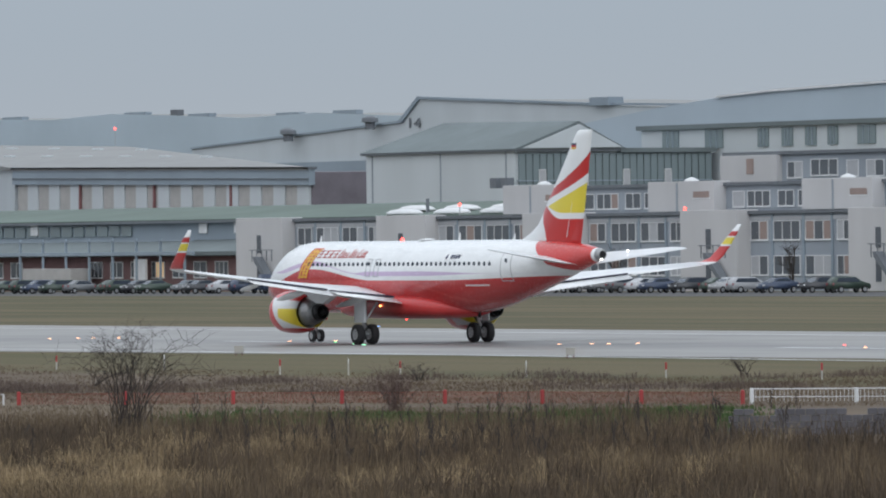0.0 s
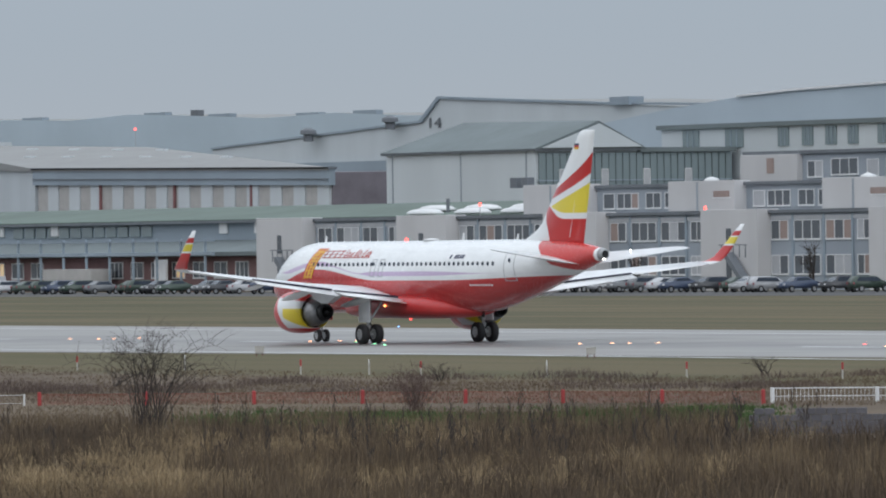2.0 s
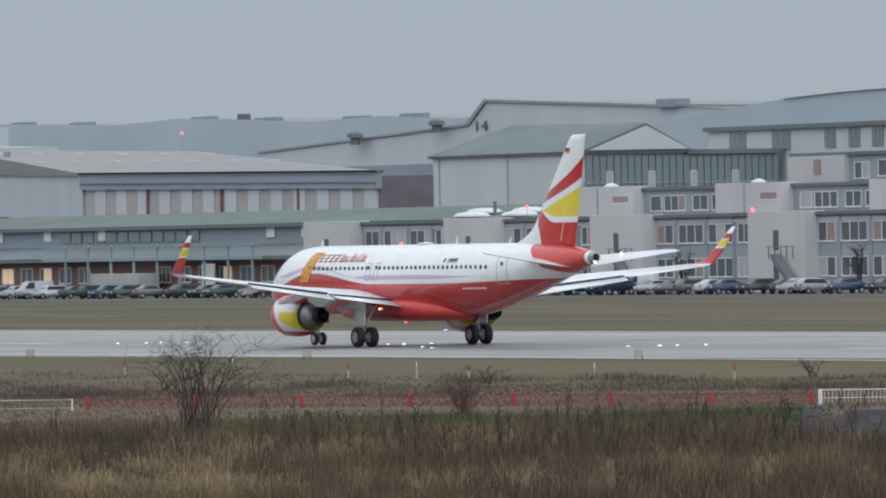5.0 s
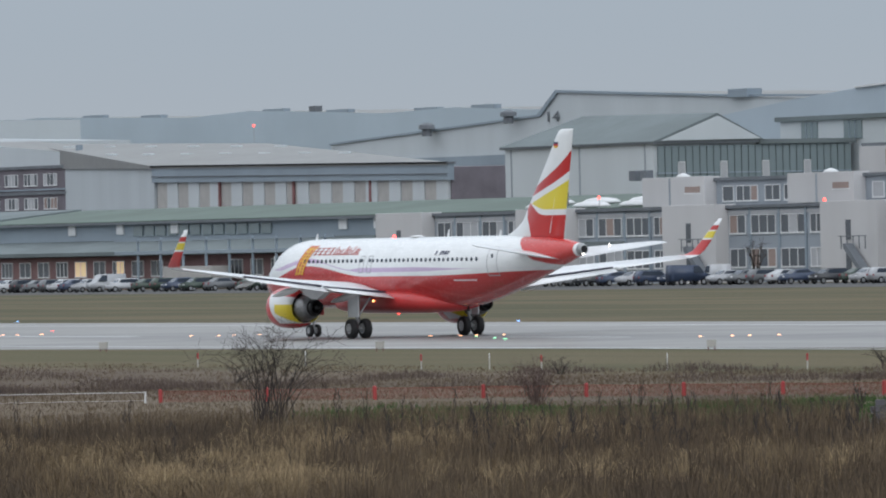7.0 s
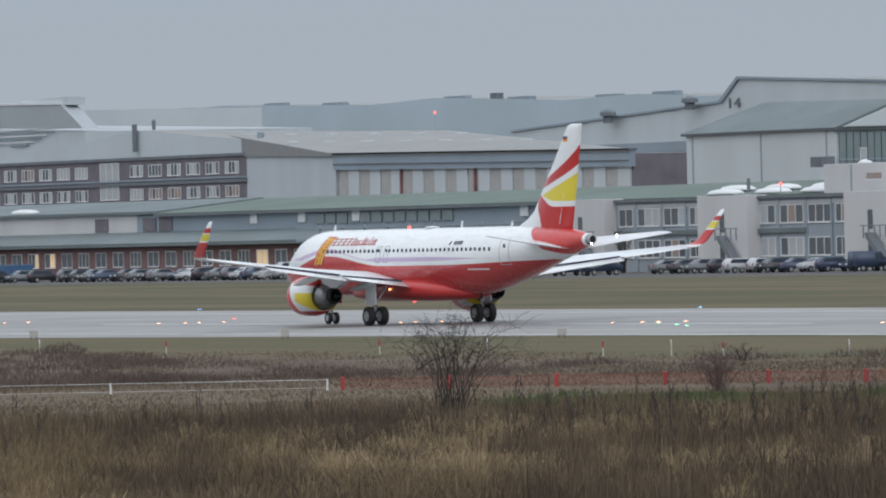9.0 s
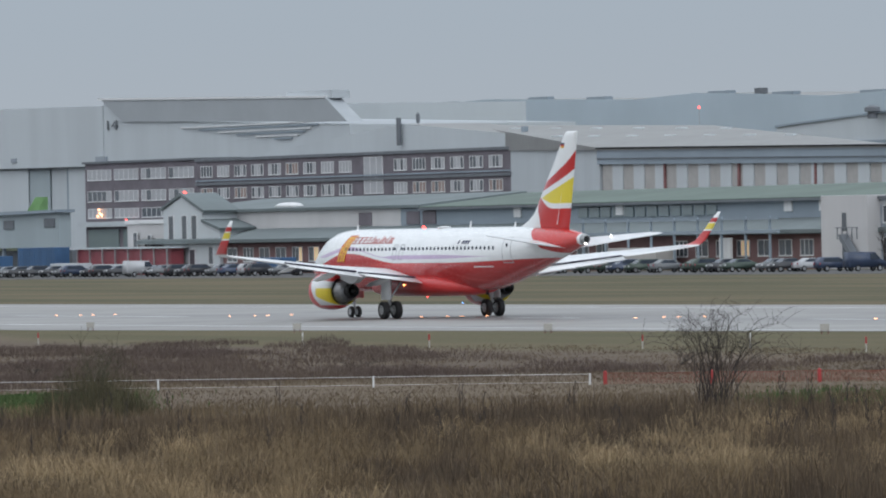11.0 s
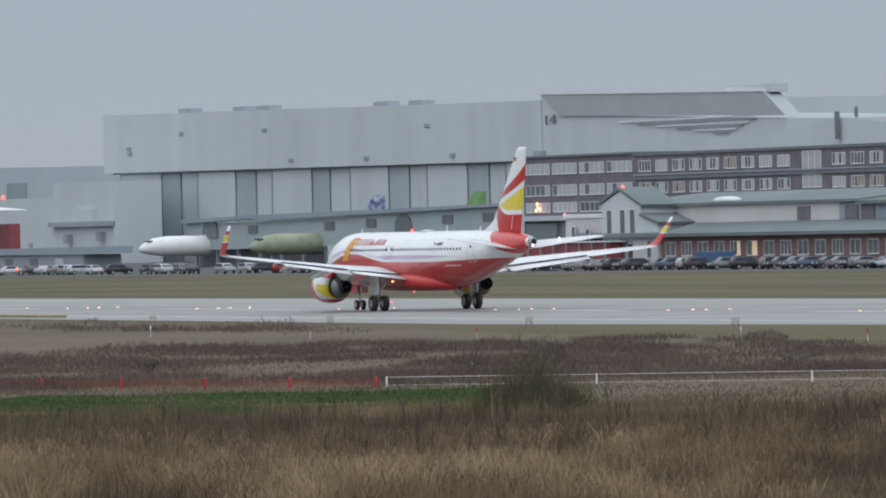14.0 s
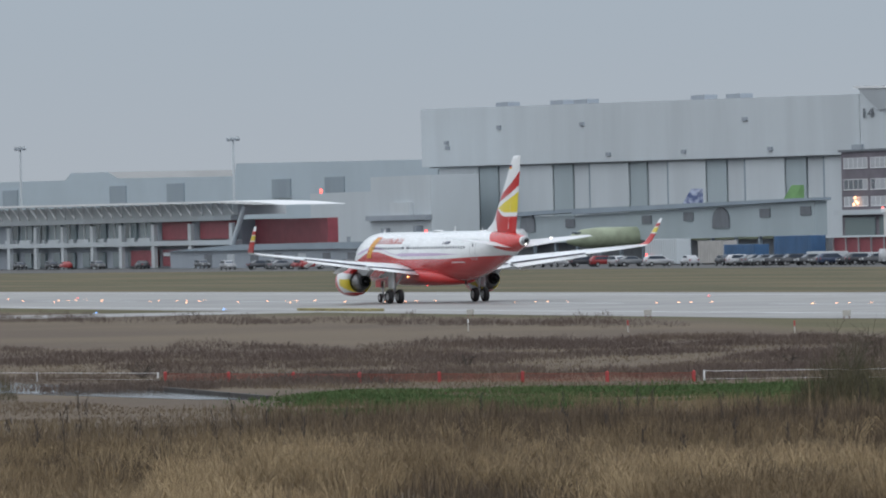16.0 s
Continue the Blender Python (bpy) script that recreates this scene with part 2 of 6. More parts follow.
lamp_white, lamp_red, lamp_amber = glow("lamp_white", (1.0, 0.96, 0.9), 6), glow("lamp_red", (1.0, 0.06, 0.05), 5), glow("lamp_amber", (1.0, 0.45, 0.15), 4)
plain_white = surface("white_gloss", (0.8, 0.81, 0.82), 0.3, vary=0.05)

# distance behind the nose, top, bottom, half width
STATIONS = [(0.0, 3.2, 3.1, 0.04), (0.15, 3.5, 2.82, 0.36), (0.5, 3.82, 2.54, 0.68), (1.0, 4.15, 2.3, 0.98), (1.7, 4.6, 2.08, 1.28), (2.5, 5.1, 1.93, 1.53),
            (3.3, 5.5, 1.83, 1.72), (4.2, 5.74, 1.77, 1.86), (5.2, 5.85, 1.74, 1.94), (6.4, 5.88, 1.73, 1.975), (24.0, 5.88, 1.73, 1.975), (25.5, 5.88, 1.86, 1.965),
            (27.0, 5.88, 2.11, 1.91), (28.5, 5.87, 2.42, 1.81), (30.0, 5.86, 2.77, 1.66), (31.5, 5.84, 3.13, 1.47), (33.0, 5.80, 3.52, 1.23), (34.5, 5.72, 3.9, 0.98),
            (36.0, 5.56, 4.28, 0.7), (37.0, 5.4, 4.56, 0.47), (37.57, 5.26, 4.72, 0.3)]


def body_at(u):
    xs = [17.71 - s[0] for s in STATIONS][::-1]
    return [float(np.interp(u, xs, [s[k] for s in STATIONS][::-1])) for k in (1, 2, 3)]


def body_side(u, w):
    """How far from the middle the skin of the fuselage is, at u and w."""
    t, b, hw = body_at(u)
    k = min(1.0, abs((w - (t + b) / 2) / ((t - b) / 2)))
    return hw * math.sqrt(max(0.0, 1 - k * k))


def wing_ring(le, te, y, z, thick, twist=0.0, dy=0.0):
    """A wing section from the leading to the trailing edge; dy tips it over for an upright surface."""
    shape = [(0.0, 0.0), (0.03, 0.22), (0.12, 0.40), (0.3, 0.52), (0.5, 0.48), (0.75, 0.27), (1.0, 0.03), (1.0, -0.03), (0.75, -0.28), (0.5, -0.5), (0.3, -0.55), (0.12, -0.42), (0.03, -0.22)]
    return [(le + (te - le) * c, y - h * thick * dy, z + h * thick * (1 - abs(dy)) - twist * (c - 0.5)) for c, h in shape]


def make_wheel(name, radius, width, x, y, z, parent):
    hub = part(name, turned([(-width / 2, radius * 0.62), (-width / 2, radius * 0.86), (-width * 0.4, radius * 0.96), (-width * 0.2, radius), (width * 0.2, radius), (width * 0.4, radius * 0.96), (width / 2, radius * 0.86), (width / 2, radius * 0.62)], "y", 28), tyre_rubber, parent, "black aircraft tyre", True)
    hub.matrix_basis = pose(x, y, z)
    part("rim", turned([(-width * 0.52, radius * 0.12), (-width * 0.52, radius * 0.5), (-width * 0.42, radius * 0.63), (width * 0.42, radius * 0.63), (width * 0.52, radius * 0.5), (width * 0.52, radius * 0.12)], "y", 20), steel, hub, "grey metal wheel rim")
    for k in range(6):
        a = k * math.tau / 6
        for s in (-1, 1):
            part("rim_bolt", turned([(s * width * 0.5, radius * 0.05), (s * width * 0.56, radius * 0.05)], "y", 6, None, (radius * 0.33 * math.cos(a), 0, radius * 0.33 * math.sin(a))), dark_metal, hub)
    return hub


def make_airliner():
    plane = thing("airliner", pose(366.94, 0, 0), "white and red airliner with yellow and red tail on runway", "airplane")
    rings = []
    for x, t, b, hw in STATIONS:
        c, hh = (t + b) / 2, (t - b) / 2
        rings.append([(17.71 - x, hw * math.cos(k * math.tau / 48), c + hh * math.sin(k * math.tau / 48)) for k in range(48)])
    body = part("fuselage", loft(rings), body_paint, plane, "white upper and red lower hull with a lilac ribbon", True)
    # wing-body fairing
    fr = []
    for u, hw, lo, hi in ((7.6, 0.6, 1.72, 2.2), (6.6, 1.75, 1.5, 2.7), (4.5, 2.15, 1.42, 3.0), (0.5, 2.2, 1.40, 2.95), (-2.6, 2.1, 1.42, 2.85), (-4.6, 1.7, 1.5, 2.6), (-6.4, 0.8, 1.68, 2.1)):
        fr.append([(u, hw * math.copysign(abs(math.cos(a)) ** 0.75, math.cos(a)), (lo + hi) / 2 + (hi - lo) / 2 * math.copysign(abs(math.sin(a)) ** 0.75, math.sin(a))) for a in [k * math.tau / 28 for k in range(28)]])
    part("belly_fairing", loft(fr), red_gloss, plane, "smooth red fairing under the wing root", True)
    # cabin windows, doors and small skin details on both sides
    bmw = bmesh.new()
    ring = [(0.125 * math.cos(k * math.tau / 12), 0, 0.17 * math.sin(k * math.tau / 12)) for k in range(12)]
    loft([[(x, -0.02, z) for x, y, z in ring], [(x, 0.012, z) for x, y, z in ring]], True, bmw)
    first = part("cabin_window", bmw, cabin_glass, body, "small dark oval cabin window")
    spots = [10.1 - 0.533 * i for i in range(40) if not 1.85 < 10.1 - 0.533 * i < 3.1]
    for i, u in enumerate(spots):
        for s in (-1, 1):
            ob = first if i == 0 and s == -1 else first.copy()
            if ob is not first:
                scene.collection.objects.link(ob)
                ob.parent = body
            ob.matrix_basis = pose(u, s * body_side(u, 4.5), 4.5, 0, 0, 0 if s > 0 else 180)
    for s in (-1, 1):
        for u0, u1, z0, z1, nm in ((2.65, 3.2, 3.82, 4.85, "overwing_exit"), (1.7, 2.25, 3.82, 4.85, "overwing_exit"), (-12.75, -11.75, 3.55, 5.2, "rear_door")):
            bm = bmesh.new()
            n = 8
            for a0, a1, b0, b1 in ((u0, u0 + 0.05, z0, z1), (u1 - 0.05, u1, z0, z1), (u0, u1, z0, z0 + 0.05), (u0, u1, z1 - 0.05, z1)):
                for k in range(n if a1 - a0 < 0.1 else 1):
                    m = n if a1 - a0 < 0.1 else 1
                    c0, c1 = b0 + (b1 - b0) * k / m, b0 + (b1 - b0) * (k + 1) / m
                    q = [(x, s * (body_side(x, z) + e), z) for e in (-0.02, 0.012) for x, z in ((a0, c0), (a1, c0), (a1, c1), (a0, c1))]
                    vs = [bm.verts.new(p) for p in q]
                    for f in ((0, 1, 2, 3), (4, 5, 6, 7), (0, 1, 5, 4), (1, 2, 6, 5), (2, 3, 7, 6), (3, 0, 4, 7)):
                        bm.faces.new([vs[i] for i in f])
            bmesh.ops.remove_doubles(bm, verts=bm.verts[:], dist=0.004)
            door = part(nm, bm, door_seam, body, "grey outline of a closed aircraft door")
            um = (u0 + u1) / 2
            win = first.copy()
            scene.collection.objects.link(win)
            win.name = "door_window"
            win.parent = door
            win.matrix_basis = pose(um, s * body_side(um, z0 + 0.68 * (z1 - z0)), z0 + 0.68 * (z1 - z0), 0, 0, 0 if s > 0 else 180)

    def skin_patch(name, cells, material, parent, label=""):
        """Painted marks on the left and right skin: cells are slanted bars (u0, u1, z0, z1, slant)."""
        bm = bmesh.new()
        for u0, u1, z0, z1, sl in cells:
            m = max(1, int((z1 - z0) / 0.15))
            for k in range(m):
                a, b = z0 + (z1 - z0) * k / m, z0 + (z1 - z0) * (k + 1) / m
                sa, sb = sl * (a - z0), sl * (b - z0)
                q = [(x, body_side(x, z) + e, z) for e in (-0.02, 0.014) for x, z in ((u0 - sa, a), (u1 - sa, a), (u1 - sb, b), (u0 - sb, b))]
                vs = [bm.verts.new(p) for p in q]
                for f in ((0, 1, 2, 3), (4, 5, 6, 7), (0, 1, 5, 4), (1, 2, 6, 5), (2, 3, 7, 6), (3, 0, 4, 7)):
                    bm.faces.new([vs[i] for i in f])
        return part(name, bm, material, parent, label)

    panel = skin_patch("ornament_panel", [(10.15, 11.3, 3.72, 5.5, 0.42)], red_gloss, body, "red panel with gold ornament strokes")
    rnd = random.Random(4)
    strokes = []
    for r in range(9):
        z = 3.82 + r * 0.18
        strokes.append((10.24, 11.06, z, z + 0.075, 0.42) if r % 2 == 0 else (10.24 + 0.3 * rnd.random(), 10.75 + 0.3 * rnd.random(), z, z + 0.09, 0.42))
    off = 0.42
    strokes = [(a - off * (z0 - 3.72), b - off * (z0 - 3.72), z0, z1, sl) for a, b, z0, z1, sl in strokes]
    orn = skin_patch("ornament", strokes, gold_paint, panel, "gold strokes")
    orn.location = (0, 0.02, 0)
    for u0, u1 in ((10.18, 10.34), (10.62, 10.76), (10.98, 11.12)):
        skin_patch("ornament_post", [(u0, u1, 3.75, 5.46, 0.42)], gold_paint, panel, "gold stroke").location = (0, 0.016, 0)
    # airline name as plain slanted bars
    marks = []
    u = 9.55
    for wd in (0.56, 0.56, 0.56, 0.56):
        marks += [(u - wd, u - 0.08, 4.93, 5.0, 0.3), (u - wd, u - 0.08, 5.12, 5.18, 0.3), (u - wd, u - 0.08, 5.3, 5.36, 0.3), (u - wd * 0.62, u - wd * 0.42, 4.92, 5.38, 0.3)]
        u -= wd + 0.06
    u -= 0.1
    for wd, hgt in ((0.36, 0.5), (0.32, 0.34), (0.3, 0.34), (0.32, 0.5), (0.34, 0.42), (0.0, 0.0), (0.46, 0.5), (0.12, 0.4), (0.24, 0.34)):
        if wd:
            marks += [(u - 0.12, u, 4.92, 4.92 + hgt, 0.3), (u - wd, u, 4.92, 5.0, 0.3)]
            if wd > 0.3:
                marks.append((u - wd, u - wd + 0.09, 4.92, 4.92 + hgt * 0.75, 0.3))
        u -= wd + 0.09
    skin_patch("name_mark", marks, dark_red, body, "dark red slanted name bars")
    skin_patch("mark_plate", [(-7.35, -5.45, 4.78, 5.12, 0.1)], plain_white, body)
    for i in (0, 2, 3, 4, 5):
        skin_patch("skin_mark", [(-5.85 - 0.28 * i, -5.65 - 0.28 * i, 4.84, 5.06, 0.3)], ink, body, "dark blue mark bar").location = (0, 0.02, 0)
    for i in range(9):
        skin_patch("small_mark", [(-8.38 - 0.26 * i, -8.2 - 0.26 * i, 3.29, 3.38, 0.2)], plain_white, body, "small pale bar")
    for u, hgt in ((12.0, 0.34), (-4.25, 0.42), (-10.4, 0.32)):
        part("blade_antenna", loft([[(u + a, b * 0.02, 5.84) for a, b in ((0.16, 0), (0, 1), (-0.18, 0), (0, -1))], [(u - 0.12 + a * 0.5, b * 0.012, 5.88 + hgt) for a, b in ((0.16, 0), (0, 1), (-0.18, 0), (0, -1))]]), plain_white, body, "thin white blade antenna")
    part("antenna_dome", turned([(5.85, 0.02), (5.9, 0.5), (5.96, 0.4), (6.0, 0.05)], "z", 16, None, (-0.6, 0, 0)), plain_white, body, "low white antenna dome", True)
    part("beacon", turned([(5.86, 0.1), (5.98, 0.1), (6.04, 0.03)], "z", 10, None, (2.3, 0, 0)), lamp_red, body, "lit red beacon lamp")
    part("drain_mast", box(-6.6, -6.3, -0.03, 0.03, 1.5, 1.75, 0.01), dark_metal, body)
    tip = part("exhaust_ring", turned([(-19.72, 0.36), (-20.0, 0.28), (-20.05, 0.22), (-19.9, 0.2)], "x", 20, None, (0, 0, 4.99)), steel, body, "grey exhaust ring on the tail cone", True)
    part("exhaust_bore", turned([(-19.85, 0.2), (-20.03, 0.2)], "x", 16, None, (0, 0, 4.99)), dark_metal, tip)
    part("tail_lamp", turned([(-19.95, 0.035), (-20.12, 0.045), (-20.16, 0.02)], "x", 10, None, (0, 0.1, 4.72)), lamp_white, body, "lit white tail lamp")

    # fin
    rows = []
    for z, le, te, th in ((5.3, -11.2, -17.65, 0.42), (5.9, -11.4, -17.75, 0.4), (6.25, -12.4, -17.85, 0.38), (6.7, -13.2, -17.95, 0.36), (8.0, -14.3, -18.25, 0.31), (10.0, -16.0, -18.68, 0.24), (11.5, -17.22, -19.0, 0.18), (11.78, -17.5, -19.06, 0.13), (11.86, -17.75, -19.08, 0.05)):
        rows.append([(le + (te - le) * c, s * th * h, z) for c, h, s in ((0, 0, 1), (0.04, 0.4, 1), (0.2, 0.9, 1), (0.45, 1, 1), (0.75, 0.55, 1), (1, 0.06, 1), (1, 0.06, -1), (0.75, 0.55, -1), (0.45, 1, -1), (0.2, 0.9, -1), (0.04, 0.4, -1))])
    fin = part("fin", loft(rows), fin_paint, plane, "white tail fin with red and yellow waves", True)
    for s in (-1, 1):
        part("rudder_seam", loft([[(-16.55 + a, s * 0.205 + e, 5.95) for a, e in ((0, -0.02), (0.03, -0.02), (0.03, 0.02), (0, 0.02))], [(-18.2 + a, s * 0.09 + e, 11.5) for a, e in ((0, -0.02), (0.03, -0.02), (0.03, 0.02), (0, 0.02))]]), wing_paint, fin)
        for k, mt in enumerate((ink, red_gloss, gold_paint)):
            part("flag_stripe", box(-17.66, -17.16, s * 0.185 - 0.02, s * 0.185 + 0.02, 11.02 - 0.11 * k, 11.13 - 0.11 * k), mt, fin)
    # tailplane
    for s in (-1, 1):
        rows = [wing_ring(le - 0.25, te - 0.25, s * y, z, th, tw) for y, le, te, z, th, tw in ((0.5, -14.0, -17.9, 4.66, 0.28, 0.42), (1.2, -14.4, -17.95, 4.74, 0.26, 0.40), (3.5, -15.9, -18.2, 5.01, 0.17, 0.28), (5.9, -17.35, -18.55, 5.28, 0.08, 0.14), (6.2, -17.75, -18.6, 5.31, 0.04, 0.08))]
        tp = part("tailplane", loft(rows), wing_paint, plane, "pale grey tailplane", True)
        part("elevator_seam", loft([[(-16.95 + a, s * 1.2, 4.70 + e) for a, e in ((0, 0.0), (0.04, 0), (0.04, 0.05), (0, 0.05))], [(-18.35 + a, s * 5.9, 5.25 + e) for a, e in ((0, 0.0), (0.03, 0), (0.03, 0.03), (0, 0.03))]]), seam_shade_dark, tp)
        if s < 0:
            part("static_lamp", turned([(0, 0.03), (0.1, 0.05), (0.14, 0.01)], "z", 8, None, (-17.4, s * 3.2, 5.1)), lamp_white, tp)

    # wings
    for s in (-1, 1):
        rows = [wing_ring(le, te, s * y, z, th, tw) for y, le, te, z, th, tw in ((1.2, 6.5, -0.3, 2.6, 0.75, 0.55), (2.0, 6.1, -0.35, 2.82, 0.72, 0.52), (6.4, 3.82, -0.35, 3.24, 0.42, 0.42), (12.0, 0.9, -1.95, 3.84, 0.24, 0.26), (17.0, -1.7, -3.45, 4.34, 0.16, 0.12))]
        wing = part("wing", loft(rows), wing_paint, plane, "pale grey swept wing", True)
        sk = [wing_ring(-1.7, -3.45, s * 17.0, 4.34, 0.16, 0.12), wing_ring(-2.1, -3.7, s * 17.38, 4.42, 0.12, 0.06, s * 0.35), wing_ring(-2.75, -4.1, s * 17.6, 4.70, 0.1, 0, s * 0.8),
              wing_ring(-3.6, -4.75, s * 17.72, 5.3, 0.08, 0, s * 0.95), wing_ring(-4.6, -5.4, s * 17.84, 6.1, 0.06, 0, s * 0.97), wing_ring(-5.35, -5.75, s * 17.9, 6.6, 0.03, 0, s)]
        shark = part("sharklet", loft(sk), tip_paint, wing, "upturned red and yellow wing tip", True)
        part("tip_lamp", turned([(-0.06, 0.02), (0.02, 0.05), (0.08, 0.02)], "x", 8, None, (-2.6, s * 17.2, 4.4)), lamp_white, shark)
        # lowered flaps, each a slim board behind the wing
        for y0, y1, a0, a1, z0, z1, d0, d1 in ((2.15, 6.2, -0.2, -0.2, 2.56, 3.0, 1.3, 1.25), (6.5, 12.4, -0.3, -1.95, 3.02, 3.72, 1.25, 0.8)):
            fl = [wing_ring(a0, a0 - d0, s * y0, z0 - 0.1, 0.12, 0.30), wing_ring(a1, a1 - d1, s * y1, z1 - 0.06, 0.09, 0.20)]
            flap = part("flap", loft(fl), flap_paint, wing, "white lowered flap", True)
            # dark raised strip drawn as the shadow in the slot above the flap
            part("flap_slot", loft([[(a0 + 0.02 + a, s * y0, z0 + e) for a, e in ((0, 0.08), (-0.3, 0.08), (-0.3, 0.19), (0, 0.19))], [(a1 + 0.02 + a, s * y1, z1 + e) for a, e in ((0, 0.06), (-0.22, 0.06), (-0.22, 0.14), (0, 0.14))]]), seam_shade_dark, flap)
        part("aileron", loft([wing_ring(-1.98, -2.45, s * 12.6, 3.78, 0.1, 0.05), wing_ring(-2.95, -3.5, s * 16.6, 4.25, 0.07, 0.03)]), flap_paint, wing, "white aileron", True)
        for y, u0, z in ((4.2, 1.0, 2.55), (8.3, 0.6, 2.98), (11.6, -0.6, 3.5)):
            k = 1.0 if y < 9 else 0.68
            prof = [(1.9 * k, 0.03), (1.3 * k, 0.14 * k), (0.2 * k, 0.21 * k), (-0.9 * k, 0.17 * k), (-1.75 * k, 0.03)]
            pod = part("flap_fairing", turned(prof, "x", 14), flap_paint, wing, "pointed flap track fairing", True)
            pod.matrix_basis = pose(u0 - 0.3, s * y, z - 0.12, 0, 8)
        # engine
        eng = part("engine", turned([(5.79, 0.98), (5.84, 1.06), (5.76, 1.12), (5.49, 1.18), (4.90, 1.22), (4.10, 1.22), (3.43, 1.14), (2.87, 0.98), (2.87, 0.9), (3.57, 0.92), (5.16, 0.86)], "x", 40, None, (0, s * 5.75, 1.87)), cowl_paint, plane, "white engine cowl with red rim and yellow panel", True)
        part("intake_lip", turned([(5.70, 1.135), (5.80, 1.10), (5.84, 1.04), (5.81, 0.97), (5.69, 0.93)], "x", 40, None, (0, s * 5.75, 1.87)), lip_metal, eng, "polished intake lip", True)
        part("core_cowl", turned([(3.37, 0.86), (2.83, 0.8), (2.30, 0.7), (1.81, 0.55), (1.81, 0.5), (2.10, 0.48)], "x", 32, None, (0, s * 5.75, 1.87)), bare_metal, eng, "dark bare metal core cowl", True)
        part("nozzle", turned([(1.94, 0.53), (1.58, 0.45), (1.41, 0.41), (1.41, 0.36), (1.78, 0.36)], "x", 28, None, (0, s * 5.75, 1.87)), dark_metal, eng, "burnt dark exhaust nozzle", True)
        part("exhaust_plug", turned([(1.70, 0.26), (1.38, 0.16), (1.14, 0.02)], "x", 16, None, (0, s * 5.75, 1.87)), dark_metal, eng, "", True)
        part("fan", turned([(5.22, 0.86), (5.26, 0.3), (5.42, 0.02)], "x", 28, None, (0, s * 5.75, 1.87)), dark_metal, eng, "dark fan face")
        pyl = prism([(5.0, 2.9), (3.8, 3.12), (0.6, 3.1), (-0.2, 2.85), (1.1, 2.35), (2.6, 2.4), (3.6, 2.85)], s * 5.75 - 0.2, s * 5.75 + 0.2)
        part("pylon", pyl, wing_paint, eng, "grey engine pylon")
        part("strake", prism([(4.7, 2.7), (3.7, 2.95), (3.5, 2.7)], s * 4.95 - 0.015, s * 4.95 + 0.015), plain_white, eng)
        # main gear
        gear = part("main_gear", tube([(0.25, s * 3.7, 2.6), (0.1, s * 3.78, 1.5), (0.05, s * 3.79, 0.6)], [0.17, 0.15, 0.11], 12), steel, plane, "grey main landing gear leg")
        tube_b = tube([(-0.05, s * 3.0, 2.4), (0.05, s * 3.72, 1.35)], 0.06, 8)
        part("side_brace", tube_b, steel, gear)
        part("torque_link", tube([(0.1, s * 3.79, 1.35), (-0.3, s * 3.79, 1.05), (0.02, s * 3.79, 0.72)], 0.04, 6), dark_metal, gear)
        part("axle", turned([(s * 3.79 - 0.5, 0.07), (s * 3.79 + 0.5, 0.07)], "y", 10, None, (0, 0, 0.58)), steel, gear)
        part("gear_door", box(-0.55, 0.75, s * 4.05 - 0.03, s * 4.05 + 0.03, 1.25, 2.75, 0.02), wing_paint, gear, "pale grey gear door")
        for d in (-0.45, 0.45):
            make_wheel("main_wheel", 0.585, 0.42, 0, s * 3.79 + d, 0.585, gear)
    # nose gear
    ng = part("nose_gear", tube([(12.9, 0, 2.0), (12.66, 0, 0.9), (12.64, 0, 0.38)], [0.11, 0.09, 0.07], 10), steel, plane, "grey nose landing gear leg")
    part("drag_brace", tube([(13.8, 0, 1.8), (12.75, 0, 1.2)], 0.045, 6), steel, ng)
    for s in (-1, 1):
        part("nose_door", box(12.1, 13.3, s * 0.42 - 0.02, s * 0.42 + 0.02, 1.3, 1.85, 0.01), red_gloss, ng, "red nose gear door")
        make_wheel("nose_wheel", 0.38, 0.22, 12.64, s * 0.26, 0.38, ng)
        part("taxi_lamp", turned([(12.7, 0.07), (12.82, 0.1), (12.84, 0.02)], "x", 10, None, (0, s * 0.18, 1.25)), lip_metal, ng)
    part("belly_beacon", turned([(1.34, 0.03), (1.4, 0.09), (1.5, 0.09)], "z", 10, None, (1.2, 0.4, 0)), lamp_red, plane, "lit red belly lamp")
    part("wing_root_lamp", turned([(-0.05, 0.03), (0.05, 0.07), (0.09, 0.02)], "y", 8, None, (0.9, 2.25, 2.18)), lamp_amber, plane, "lit amber lamp")
    return plane


airliner = make_airliner()

